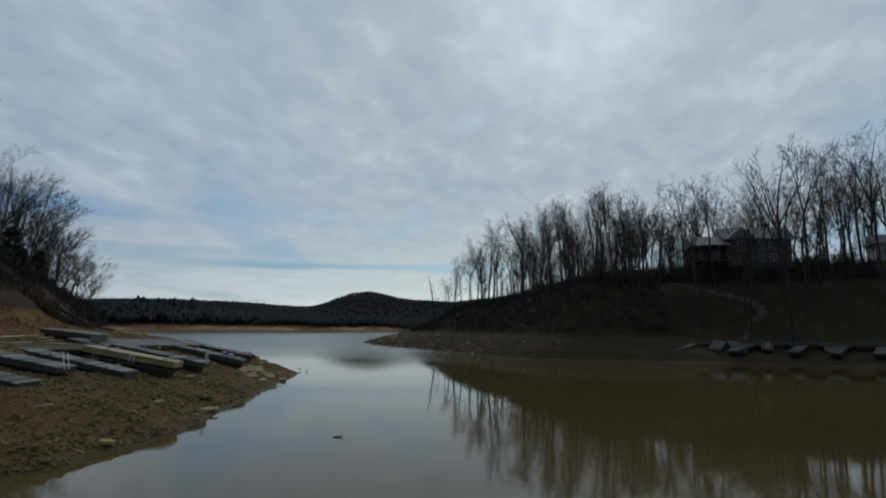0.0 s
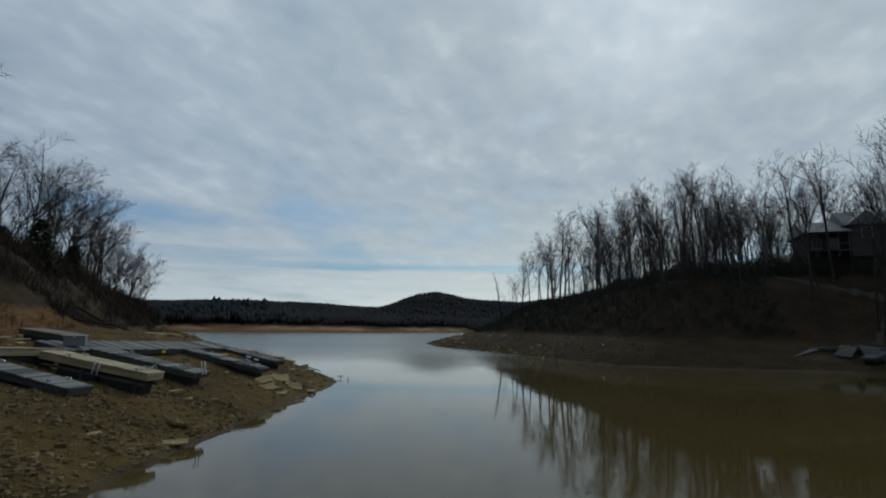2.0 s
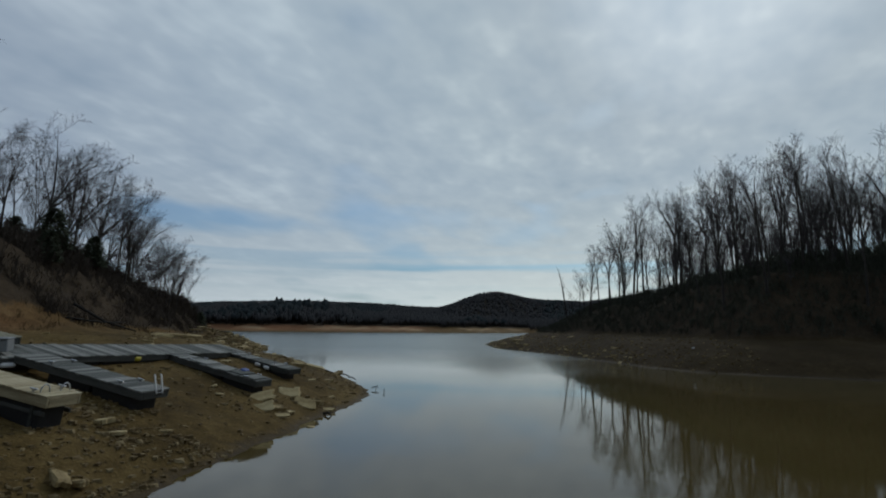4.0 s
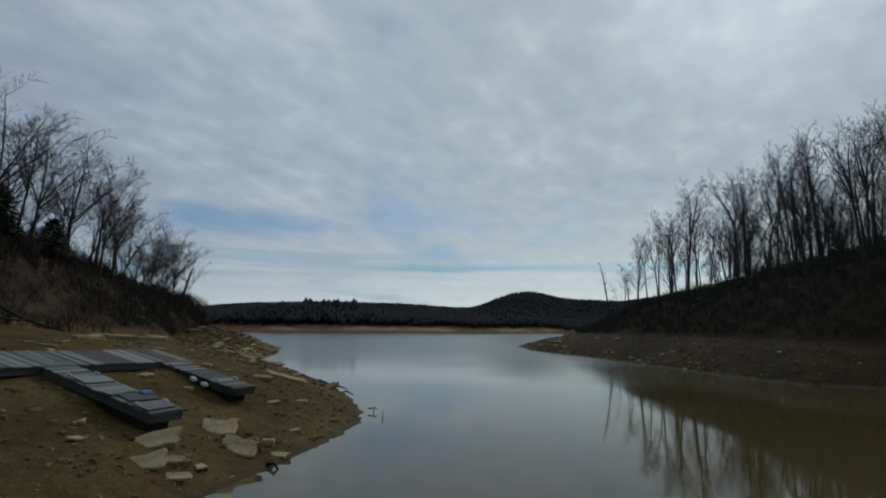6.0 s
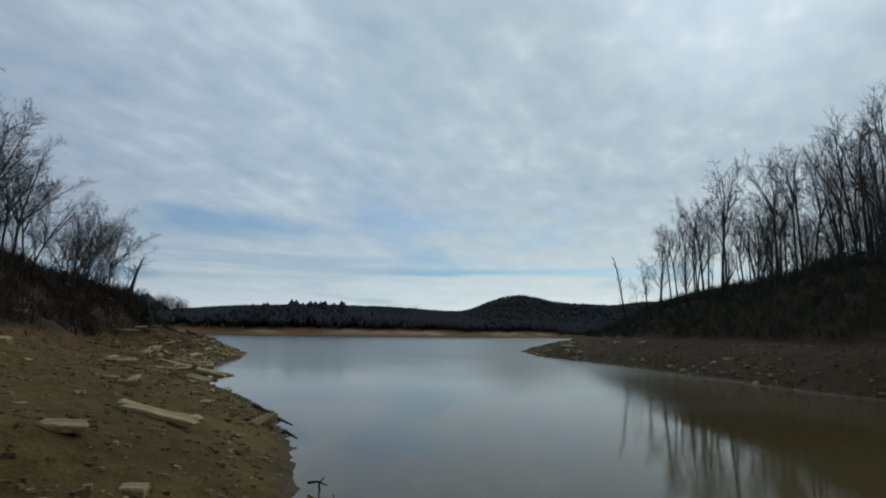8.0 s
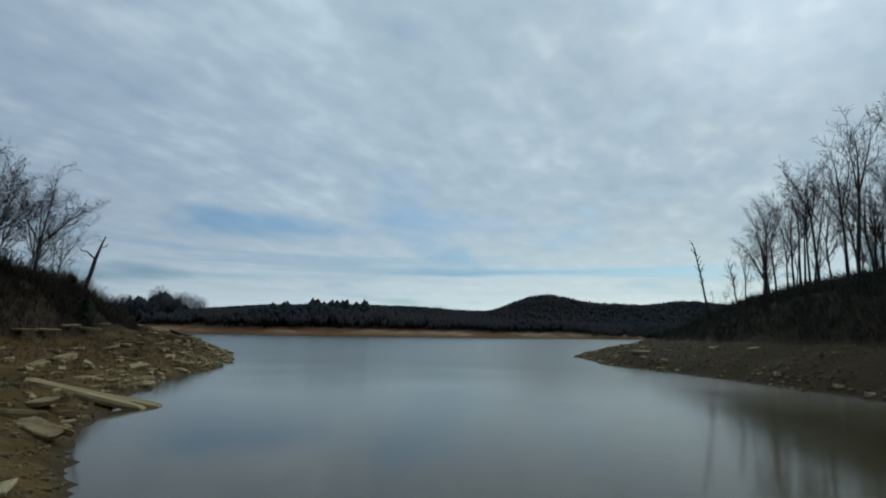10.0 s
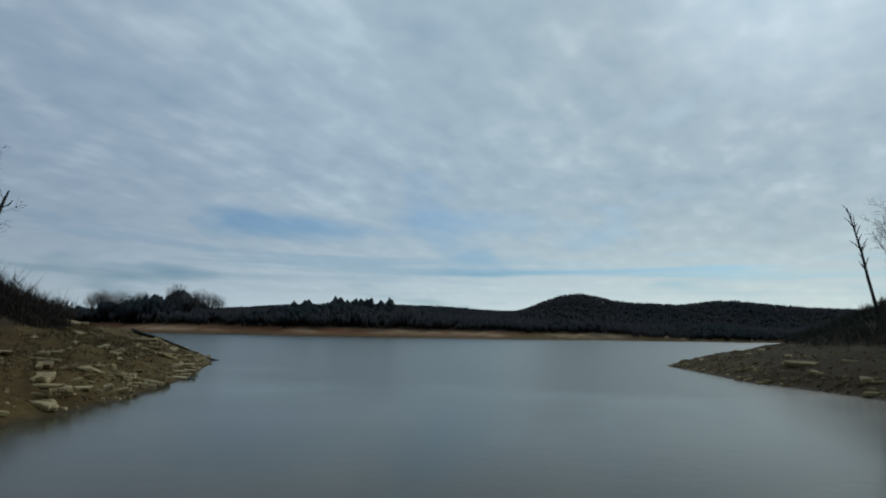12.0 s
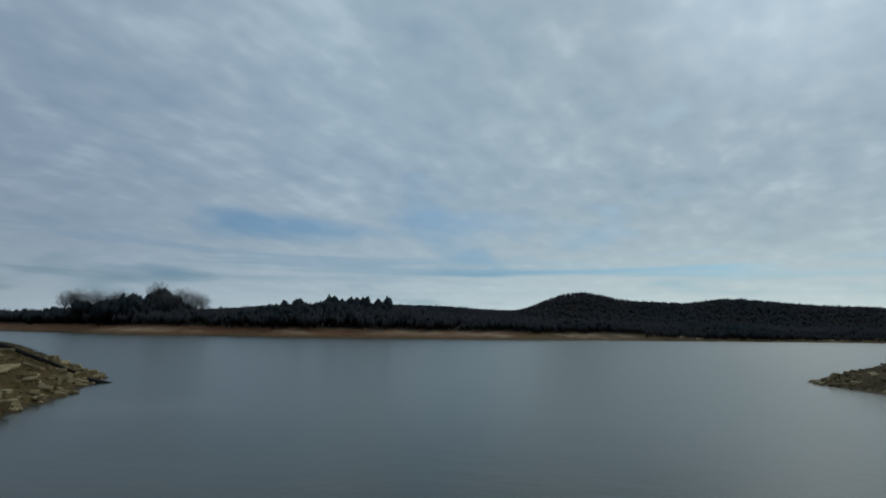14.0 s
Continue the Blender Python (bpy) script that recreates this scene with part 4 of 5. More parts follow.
def thicket(name, label, region, count, seed, test, hmax, mat=None):
    """Bare undergrowth: thin stems that lean and fork, in one mesh."""
    rng = random.Random(seed)
    X = np.array([rng.uniform(region[0], region[1]) for _ in range(count * 6)])
    Y = np.array([rng.uniform(region[2], region[3]) for _ in range(count * 6)])
    z, clay, lit, s, f = land(X, Y)
    V, F, n = [], [], 0
    for x, y, zz, ss in zip(X, Y, z, s):
        if not test(x, y, ss):
            continue
        n += 1
        if n > count:
            break
        h = rng.uniform(0.35, 1.0) * (hmax(x, y, ss) if callable(hmax) else hmax)
        for k in range(5):
            a = rng.uniform(0, 6.283)
            lean = rng.uniform(0.1, 0.6)
            p0 = Vector((x + rng.uniform(-0.2, 0.2), y + rng.uniform(-0.2, 0.2), zz - 0.1))
            p1 = p0 + Vector((math.cos(a) * lean * h, math.sin(a) * lean * h, h * rng.uniform(0.6, 1.0)))
            w = rng.uniform(0.014, 0.03) * (1 + 0.25 * h) * min(1.0, 0.25 + 0.75 * h)
            b = len(V)
            V.extend([p0 + Vector((w, 0, 0)), p0 + Vector((-w * 0.5, w * 0.9, 0)), p0 + Vector((-w * 0.5, -w * 0.9, 0)), p1])
            F.extend([(b, b + 1, b + 3), (b + 1, b + 2, b + 3), (b + 2, b, b + 3)])
            p2 = p0.lerp(p1, 0.5)
            p3 = p2 + Vector((rng.uniform(-0.5, 0.5), rng.uniform(-0.5, 0.5), rng.uniform(0.2, 0.6))) * h * 0.6
            b = len(V)
            V.extend([p2 + Vector((w, 0, 0)), p2 + Vector((-w, w, 0)), p2 + Vector((0, -w, 0)), p3])
            F.extend([(b, b + 1, b + 3), (b + 1, b + 2, b + 3), (b + 2, b, b + 3)])
    return tagged(mesh_object(name, V, F, mat or BRUSH), label, "undergrowth", kind="stuff")


thicket("slope_brush", "dark tangled briars and brush on the headland slope", (-12, 58, 62, 130), 6000, 21,
        lambda x, y, s: 9.3 < s < 27 and not (x > 30 and s < 20), lambda x, y, s: 1.5 + 0.9 * float(smooth01(14, 21, s)) + 0.6 * float(smooth01(16, 20, s) * smooth01(8, 16, x)), BRIAR)
thicket("bank_brush", "tangled leafless brown brush on the bluff", (-80, -20, 8, 92), 8200, 22,
        lambda x, y, s: s > 3 and -5.9 + 1.7 * float(smooth01(52, 66, y)) + 1.2 * math.sin(x * 0.8 + y * 0.5) < behind(x, y) < 7,
        lambda x, y, s: (1.1 + 1.0 * float(smooth01(-4, 1, behind(x, y)))) * (1 + 0.35 * math.sin(x * 0.9 + 1.3 * math.sin(y * 0.6))))

thicket("point_brush", "leafless brush heaped behind the stony point", (-80, -50, 72, 106), 2100, 24,
        lambda x, y, s: 10.5 < s < 24, 2.9)
thicket("dry_grass", "dry brown grass and weeds at the bluff's foot", (-64, -14, 8, 92), 2000, 23,
        lambda x, y, s: s > 2 and -8.5 + 1.4 * math.sin(x * 0.7 + y * 0.3) < behind(x, y) < -3, 0.55, GRASS)
thicket("point_weeds", "low dull olive weeds among the stones", (-66, -26, 58, 106), 4200, 25,
        lambda x, y, s: 2.2 < s < 11 and math.sin(x * 0.55 + 0.8 * math.sin(y * 0.4)) + math.sin(y * 0.37 + 1.0) > -0.4, 0.32, WEEDS)

# ------------------------------------------------------------------ docks


def timber(name, a, b, w, h, mat, parent, bevel=0.012):
    """A beam of width w and height h between two points, lying along its local x."""
    a, b = Vector(a), Vector(b)
    bm = box_bm((b - a).length, w, h, bevel=bevel)
    ob = part(name, bm, mat, parent)
    d = (b - a).normalized()
    side = Vector((-d.y, d.x, 0)).normalized()
    up = d.cross(side)
    ob.matrix_basis = Matrix.Translation((a + b) / 2) @ Matrix((d, side, up)).transposed().to_4x4()
    return ob


plank_mesh = {}


def dock(end, base, width, board_mat, label, group="docks on the bank", board=0.16, skirt=0.2, name="floating_dock", stand=0.5, roll=0.0):
    """A floating dock aground: deck boards across side beams, with black floats below. The top of the deck runs from end to base."""
    e, b = Vector(end), Vector(base)
    length = (b - e).length
    d = (b - e).normalized()
    side = Vector((-d.y, d.x, 0)).normalized()
    up = d.cross(side)
    if up.z < 0:
        up = -up
    ob = new(name)
    ob.matrix_basis = Matrix.Translation(e) @ Matrix((d, side, up)).transposed().to_4x4() @ Matrix.Rotation(math.radians(roll), 4, "X")
    rng = random.Random(hash_of(end))
    for s in (-1, 1):
        timber("side_beam", (0, s * (width / 2 - 0.03), -0.04 - skirt / 2), (length, s * (width / 2 - 0.03), -0.04 - skirt / 2), 0.05, skirt,
               board_mat if board_mat is NEWWOOD else DARKWOOD, ob)
    for x in (0.027, length - 0.027):
        timber("end_beam", (x, -width / 2 + 0.06, -0.04 - skirt / 2), (x, width / 2 - 0.06, -0.04 - skirt / 2), 0.05, skirt,
               board_mat if board_mat is NEWWOOD else DARKWOOD, ob)
    n = max(2, int(length / board))
    key = (round(width, 2), board_mat.name)
    if key not in plank_mesh:
        bm = box_bm(board * 0.93, width + 0.04, 0.038, bevel=0.006)
        me = bpy.data.meshes.new("deck_board")
        bm.to_mesh(me)
        bm.free()
        me.materials.append(board_mat)
        plank_mesh[key] = me
    for k in range(n):
        p = new("deck_board", plank_mesh[key])
        p.parent = ob
        p.matrix_basis = pose((k + 0.5) * length / n, rng.uniform(-0.012, 0.012), -0.019 + rng.uniform(-0.004, 0.004), rng.uniform(-0.7, 0.7), rng.uniform(-2, 2), rng.uniform(-0.8, 0.8))
    k = 0.25
    long_f = 1.5
    while k + long_f < length + 0.2:
        deep = stand - skirt + 0.1
        bm = box_bm(long_f, width - 0.16, deep, (k + long_f / 2, 0, -0.03 - skirt - deep / 2 + 0.02), bevel=0.06)
        part("float", bm, FLOAT, ob)
        k += long_f + 0.12
    if stand > 0.6:                      # a lower rack holds the floats
        for s in (-1, 1):
            timber("lower_rail", (0.1, s * (width / 2 - 0.1), -skirt - 0.2), (length - 0.1, s * (width / 2 - 0.1), -skirt - 0.2), 0.06, 0.09, DARKWOOD, ob)
        k = 0.4
        while k < length:
            for s in (-1, 1):
                part("post", box_bm(0.07, 0.07, stand - 0.06, (k, s * (width / 2 - 0.075), -0.06 - (stand - 0.06) / 2), 0.01), DARKWOOD, ob)
            k += 2.0
    return tagged(ob, label, "dock", group)


def hash_of(p):
    return int(abs(p[0] * 7919 + p[1] * 104729))


def ladder(parent, x, y, turn, up=0.36, down=0.12, half=0.11):
    """A swim ladder of pale tube: two rails that lean back over the deck's end, and rungs where they hang below it."""
    for s in (-half, half):
        V, F = [], []
        pts = [Vector((0.02 + 0.32 * up, s, up)), Vector((0.0 + 0.3 * up, s, up * 0.96)), Vector((0.0, s, 0.05)), Vector((-0.04, s, -0.03)), Vector((-0.05 - 0.1 * down, s, -down))]
        tube(pts, [0.021] * 5, 6, V, F)
        o = mesh_object("ladder_rail", V, F, WHITE, parent, True)
        o.matrix_basis = pose(x, y, 0, 0, 0, turn)
    for k in range(1 if down < 0.3 else 2):
        V, F = [], []
        z = -0.09 - 0.17 * k
        tube([Vector((-0.06, -half, z)), Vector((-0.06, half, z))], [0.013, 0.013], 6, V, F)
        o = mesh_object("rung", V, F, METAL, parent, True)
        o.matrix_basis = pose(x, y, 0, 0, 0, turn)


def hoop(parent, x, y, turn):
    """A low grab hoop of pale tube on the deck."""
    V, F = [], []
    tube([Vector((0.09 * math.cos(math.pi * k / 8), 0, 0.17 * math.sin(math.pi * k / 8))) for k in range(9)], [0.016] * 9, 6, V, F)
    mesh_object("grab_hoop", V, F, METAL, parent, True).matrix_basis = pose(x, y, 0, 0, 0, turn)


def cleat(parent, x, y):
    bm = box_bm(0.22, 0.05, 0.03, (0, 0, 0.06), 0.012)
    box_bm(0.05, 0.04, 0.06, (0, 0, 0.03), 0.0, bm)
    part("cleat", bm, METAL, parent).matrix_basis = pose(x, y, 0)


OLIVEWOOD = material("pale_old_boards", [(0.15, 0.145, 0.10), (0.24, 0.23, 0.165), (0.34, 0.32, 0.24)], 1.2, 0.9, 0.4, 30, stretch=(1, 8, 8), vary=0.25)
D_GREY = "weathered grey floating dock finger stranded on the mud"
e2 = dock((-12.5, 36.7, 1.41), (-16.4, 37.65, 2.06), 0.8, GREYWOOD, "weathered grey dock finger with white bumpers on its side", stand=0.48)
e1 = dock((-11.53, 32.65, 1.32), (-16.4, 33.6, 2.2), 0.8, GREYWOOD, "weathered grey dock finger with loose patched boards", stand=0.5)
d1 = dock((-11.45, 27.15, 1.56), (-16.0, 27.35, 2.38), 0.95, GREYWOOD, "grey dock finger with a swim ladder at its end", stand=0.6)
w1 = dock((-16.75, 38.35, 2.16), (-16.75, 25.9, 2.5), 1.5, GREYWOOD, "weathered grey dock walkway joining the fingers", stand=0.32, roll=-13)
y1 = dock((-11.5, 24.45, 1.74), (-15.5, 24.45, 2.4), 0.85, NEWWOOD, "new yellow timber dock finger on a dark float frame", stand=0.74, skirt=0.22)
dock((-15.75, 25.2, 2.42), (-18.6, 20.2, 2.66), 1.1, NEWWOOD, "new yellow timber dock walkway on the bank", stand=0.5, skirt=0.22)
b1 = dock((-12.2, 22.05, 1.5), (-16.6, 22.2, 2.36), 0.9, GREYWOOD, D_GREY, stand=0.42)
a1 = dock((-13.2, 19.7, 1.84), (-17.4, 20.2, 2.5), 0.9, GREYWOOD, "grey dock finger with a white swim ladder", stand=0.6)
dock((-12.5, 17.0, 1.58), (-16.8, 17.2, 2.35), 0.95, GREYWOOD, D_GREY, stand=0.6)
dock((-17.1, 27.35, 2.86), (-20.4, 28.75, 3.08), 0.9, OLIVEWOOD, "short pale dock section pulled up the clay bank", stand=0.42)
ladder(d1, 0.05, -0.12, 0)
ladder(a1, 0.05, 0.0, 0, 0.42)
ladder(y1, 1.8, 0.47, -90, 0.03, 0.36, 0.09)
hoop(y1, 0.35, 0.2, 70)
hoop(y1, 0.3, -0.25, 70)
for ob, xs in ((e2, (0.9, 3.2)), (e1, (0.6, 3.4)), (d1, (0.9, 3.4)), (y1, (0.5, 3.0)), (b1, (0.8, 3.2))):
    for x in xs:
        cleat(ob, x, 0.34)
        cleat(ob, x, -0.34)


def bumper(parent, x, y, z):
    bm = bmesh.new()
    bmesh.ops.create_uvsphere(bm, u_segments=10, v_segments=6, radius=0.5, matrix=Matrix.Translation((x, y, z)) @ Matrix.Diagonal((0.36, 0.13, 0.16, 1)))
    part("bumper", bm, WHITE, parent, "scuffed white dock bumper")


bumper(e2, 1.2, 0.5, -0.16)
bumper(e2, 1.75, 0.5, -0.12)
for x, w, y, t in ((0.42, 0.55, 0.06, 4), (1.15, 0.6, -0.05, -6), (1.75, 0.42, 0.1, 8), (2.9, 0.6, 0.0, -3)):
    part("loose_board", box_bm(w, 0.72, 0.035, (0, 0, 0), 0.008), GREYWOOD, e1, "pale loose board lying on the deck").matrix_basis = pose(x, y, 0.03, 0, 0, t)
part("blue_cover", box_bm(0.24, 0.3, 0.1, (1.3, -0.3, 0.06), 0.04), BLUE, e1, "blue plastic cover")
part("fender", box_bm(0.3, 0.1, 0.16, (6.8, 0.74, -0.16), 0.04), YELLOW, w1, "yellow plastic fender hung on the edge")
part("fender", box_bm(0.42, 0.16, 0.14, (11.6, 0.76, -0.22), 0.05), WHITE, w1, "white plastic jug fender")
for x in (4.3, 6.3):
    part("prop_post", box_bm(0.08, 0.08, 0.55, (x, 0.62, -0.3), 0.01), DARKWOOD, w1)


def dock_box(x, y, turn):
    ob = new("dock_box")
    part("body", box_bm(0.72, 0.45, 0.34, (0, 0, 0.17), 0.025), GREYBOX, ob)
    part("lid", box_bm(0.76, 0.49, 0.06, (0, 0, 0.37), 0.025), GREYBOX, ob)
    part("latch", box_bm(0.08, 0.03, 0.07, (0, -0.25, 0.34), 0.008), METAL, ob)
    ob.matrix_basis = pose(x, y, 2.46, 3, 0, turn)
    return tagged(ob, "grey plastic dock box standing on the walkway", "storage box")


GREYBOX = material("grey_plastic", [(0.17, 0.18, 0.185), (0.24, 0.25, 0.255)], 2.0, 0.6, 0.1, 20)
dock_box(-16.5, 26.7, 30)


def small_float(x, y, mat, label, sx=0.5, sy=0.25, sz=0.2, lift=0.0):
    bm = box_bm(sx, sy, sz, (0, 0, sz / 2), 0.06)
    ob = part("fender_float", bm, mat)
    ob.matrix_basis = pose(x, y, z_at(x, y) + lift, 4, -3, 30)
    return tagged(ob, label, "float", "loose floats")


small_float(10.0, 69.0, WHITE, "small white bottle lying at the water's edge", 0.32, 0.16, 0.16)


def board(x, y, length, turn, label):
    ob = part("loose_plank", box_bm(length, 0.25, 0.05, (0, 0, 0.03), 0.008), NEWWOOD)
    ob.matrix_basis = pose(x, y, z_at(x, y) + 0.02, 6, -3, turn)
    return tagged(ob, label, "plank", "loose planks")


for x, y, l, t in ((-20.1, 26.8, 1.1, 60), (-19.8, 25.5, 1.3, 75), (-19.7, 27.4, 0.9, 50), (-20.8, 24.4, 1.2, 65)):
    board(x, y, l, t, "pale loose plank lying on the bank")


# ------------------------------------------------------------------ stones and driftwood


def slab_mesh(seed, flat=0.28, aspect=0.7):
    """A broken flat stone with a ragged rim, about a metre long."""
    rng = random.Random(seed)
    corners = [(-0.5, -0.5), (0.5, -0.5), (0.5, 0.5), (-0.5, 0.5)]
    corners = [(x * rng.uniform(0.72, 1.0), y * aspect * rng.uniform(0.6, 1.0)) for x, y in corners]
    rim = []
    for (ax, ay), (bx, by) in zip(corners, corners[1:] + corners[:1]):
        for t in (0.0, rng.uniform(0.16, 0.28), rng.uniform(0.42, 0.56), rng.uniform(0.7, 0.84)):
            rim.append((ax + (bx - ax) * t + rng.uniform(-0.085, 0.085), ay + (by - ay) * t + rng.uniform(-0.085, 0.085) * aspect))
    n = len(rim)
    sx, sy = rng.uniform(-0.3, 0.3), rng.uniform(-0.3, 0.3)
    bm = bmesh.new()
    lo = [bm.verts.new((x * 0.94, y * 0.94, -flat * 0.7)) for x, y in rim]
    mid = [bm.verts.new((x * rng.uniform(0.98, 1.05), y * rng.uniform(0.98, 1.05), rng.uniform(0.0, 0.25) * flat)) for x, y in rim]
    hi = [bm.verts.new((x * rng.uniform(0.86, 0.95), y * rng.uniform(0.82, 0.94), flat * (0.45 + sx * x + sy * y) * rng.uniform(0.94, 1.05))) for x, y in rim]
    top = bm.verts.new((rng.uniform(-0.1, 0.1), rng.uniform(-0.08, 0.08), flat * 0.45))
    bm.faces.new(lo[::-1])
    for k in range(n):
        j = (k + 1) % n
        bm.faces.new((lo[k], lo[j], mid[j], mid[k]))
        bm.faces.new((mid[k], mid[j], hi[j], hi[k]))
        bm.faces.new((hi[k], hi[j], top))
    me = bpy.data.meshes.new("rock")
    bm.to_mesh(me)
    bm.free()
    me.materials.append(STONE)
    return me


SLABS = [slab_mesh(40 + k, (0.14, 0.18, 0.24, 0.34, 0.2, 0.15, 0.12)[k], (0.9, 0.95, 0.9, 0.8, 0.85, 0.95, 1.0)[k]) for k in range(7)]


def lay_stone(k, x, y, length, width, turn, tilt=(0, 0), lift=0.0, thick=None, label="tan angular stone slab lying on the mud", group="stones on the bank"):
    ob = new("rock", SLABS[k])
    t = thick or min(length, width)
    ob.matrix_basis = pose(x, y, z_at(x, y) + lift + 0.04 * t, tilt[0], tilt[1], turn) @ Matrix.Diagonal((length, width, t, 1))
    return tagged(ob, label, "stone", group)


def bank_stones():
    rng = random.Random(12)
    big = "large pale tan slab tipped on the mud"
    for k, x, y, a, b, t, tl in ((0, -11.4, 34.2, 0.9, 0.75, 30, (34, 6)), (1, -10.55, 33.9, 1.0, 0.7, 15, (26, 12)), (3, -10.6, 34.5, 0.6, 0.4, 120, (0, 12)),
                                 (2, -11.3, 32.1, 1.0, 0.65, 45, (30, -10)), (4, -10.6, 31.9, 0.6, 0.45, 60, (20, 8)), (5, -10.75, 31.35, 0.9, 0.6, 40, (36, -14)),
                                 (1, -10.2, 31.5, 0.7, 0.3, 30, (16, 0)), (2, -9.85, 23.0, 1.0, 0.45, 140, (18, 0)), (0, -8.9, 21.5, 0.8, 0.4, 20, (12, 0)),
                                 (0, -10.3, 32.3, 0.5, 0.3, 140, (0, 0)), (1, -12.2, 31.0, 0.35, 0.25, 100, (6, 6)), (3, -9.6, 23.1, 0.75, 0.3, 165, (0, 8)),
                                 (5, -10.6, 26.6, 0.4, 0.25, 30, (0, 0)), (0, -10.6, 31.9, 0.45, 0.3, 0, (5, 0)), (4, -8.95, 15.25, 0.5, 0.42, 0, (0, 6)),
                                 (1, -9.0, 31.6, 0.5, 0.3, 60, (4, 8)), (2, -9.9, 34.6, 0.5, 0.35, 10, (8, 0))):
        lay_stone(k, x, y, a, b, t, tl, 0.03, label=big, group="large slabs by the docks")
    long_ = "long pale stone slab sloping into the water"
    for mid_, size, turn, tip in (((-29.9, 61.75, 0.5), (4.6, 1.05, 1.5), 33, 14), ((-28.95, 62.75, 0.2), (2.7, 0.8, 1.3), 30, 11)):
        ob = new("rock", SLABS[6])
        ob.matrix_basis = pose(*mid_, 4, tip, turn) @ Matrix.Diagonal((*size, 1))
        tagged(ob, long_, "stone", "stones on the bank")
    lay_stone(1, -25.2, 56.6, 2.0, 0.8, -10, (4, 6), 0.1, 0.8, long_)
    lay_stone(0, -14.9, 42.6, 1.9, 0.5, 20, (8, 14), 0.06, 0.7, "long narrow stone slab on the bank")
    lay_stone(5, -28.8, 55.9, 1.8, 0.5, 130, (0, 5), 0.06, 0.8, "long narrow stone slab on the bank")
    lay_stone(2, -9.5, 106.4, 2.2, 0.9, -30, (10, 0), 0.1, 0.9, "pale stone block on the mud of the headland")
    for k, x, y, a, b, t in ((0, -23.5, 42.3, 1.9, 0.8, 80), (5, -24.1, 44.5, 1.3, 0.7, 70), (1, -23.4, 41.1, 0.7, 0.4, 20), (4, -18.3, 45.2, 0.7, 0.4, 30),
                             (2, -19.1, 45.4, 0.5, 0.3, 80), (3, -16.1, 39.4, 0.5, 0.3, 0), (1, -13.9, 39.6, 0.8, 0.5, 30), (0, -24.3, 50.9, 1.8, 0.6, 95), (4, -21.7, 39.2, 1.2, 0.6, 80), (2, -25.0, 46.2, 1.1, 0.7, 60)):
        lay_stone(k, x, y, a, b, t, (4, 3), 0.05, b * 1.2, "pale narrow stone slab high on the bank")
    pale = "pale flat stone slab on the muddy point"
    for k, x, y, a, b, t in ((0, -42.6, 68.9, 2.0, 1.2, 10), (1, -43.7, 71.2, 1.6, 0.9, 40), (5, -41.9, 81.3, 1.6, 0.7, -15), (2, -38.7, 75.2, 0.9, 0.6, 20),
                             (0, -39.7, 77.2, 0.9, 0.6, 30), (4, -42.0, 77.4, 2.6, 0.9, -35), (5, -43.4, 76.6, 1.8, 0.8, -30), (1, -53.9, 95.0, 2.4, 0.8, -50),
                             (0, -47.6, 90.2, 1.3, 0.8, 20), (2, -44.5, 72.9, 2.2, 1.0, 15), (5, -41.3, 66.8, 2.4, 1.0, 5), (1, -28.4, 58.8, 2.0, 1.2, -10),
                             (4, -26.9, 57.2, 1.7, 1.2, 30), (0, -46.2, 75.2, 2.2, 1.0, 10), (3, -58.6, 90.0, 2.0, 1.2, 0),
                             (0, -47.8, 90.0, 1.7, 1.1, 25), (1, -46.1, 88.5, 1.8, 1.1, 40), (2, -48.9, 91.5, 1.4, 0.9, 10), (4, -46.7, 88.3, 1.3, 0.8, 70), (5, -51.5, 90.9, 2.2, 1.0, 30),
                             (0, -55.4, 93.3, 2.4, 1.1, 20), (2, -50.8, 91.8, 1.2, 0.7, 80), (1, -44.5, 86.8, 1.5, 1.0, 15), (5, -43.9, 86.0, 1.3, 0.8, 50), (3, -51.7, 95.3, 1.0, 0.6, 30),
                             (4, -53.2, 92.2, 1.8, 0.9, 35), (0, -45.4, 87.4, 1.1, 0.7, 5)):
        lay_stone(k, x, y, a, b, t, (rng.uniform(-6, 6), rng.uniform(-6, 6)), 0.0, b * 0.75, pale)
    n = 0
    while n < 205:                       # the stony point
        x, y = rng.uniform(-62, -12), rng.uniform(46, 106)
        s = float(inside_distance(SHORE, np.array([x]), np.array([y]))[0])
        if not 0.1 < s < 11 or behind(x, y) > -4.5 or rng.random() > math.exp(-s / 5) or (y < 62 and rng.random() < 0.8):
            continue
        n += 1
        a = rng.uniform(0.24, 0.56) * (1.7 if rng.random() < 0.15 else 1)
        lay_stone(rng.randrange(6), x, y, a * rng.uniform(1.2, 2.3), a, rng.uniform(0, 360), (rng.uniform(-16, 16), rng.uniform(-16, 16)), 0.03, a * rng.uniform(0.8, 1.6))
    n = 0
    while n < 55:                        # the opposite headland
        x, y = rng.uniform(-19, 8), rng.uniform(72, 132)
        s = float(inside_distance(SHORE, np.array([x]), np.array([y]))[0])
        if not 0.3 < s < 8 or (y < 97 and rng.random() < 0.7):
            continue
        n += 1
        a = rng.uniform(0.3, 0.8)
        lay_stone(rng.randrange(6), x, y, a * rng.uniform(1, 1.8), a, rng.uniform(0, 360), (rng.uniform(-10, 10), rng.uniform(-10, 10)), 0.0,
                  label="brown stone on the muddy headland", group="stones on the headland")
    n = 0
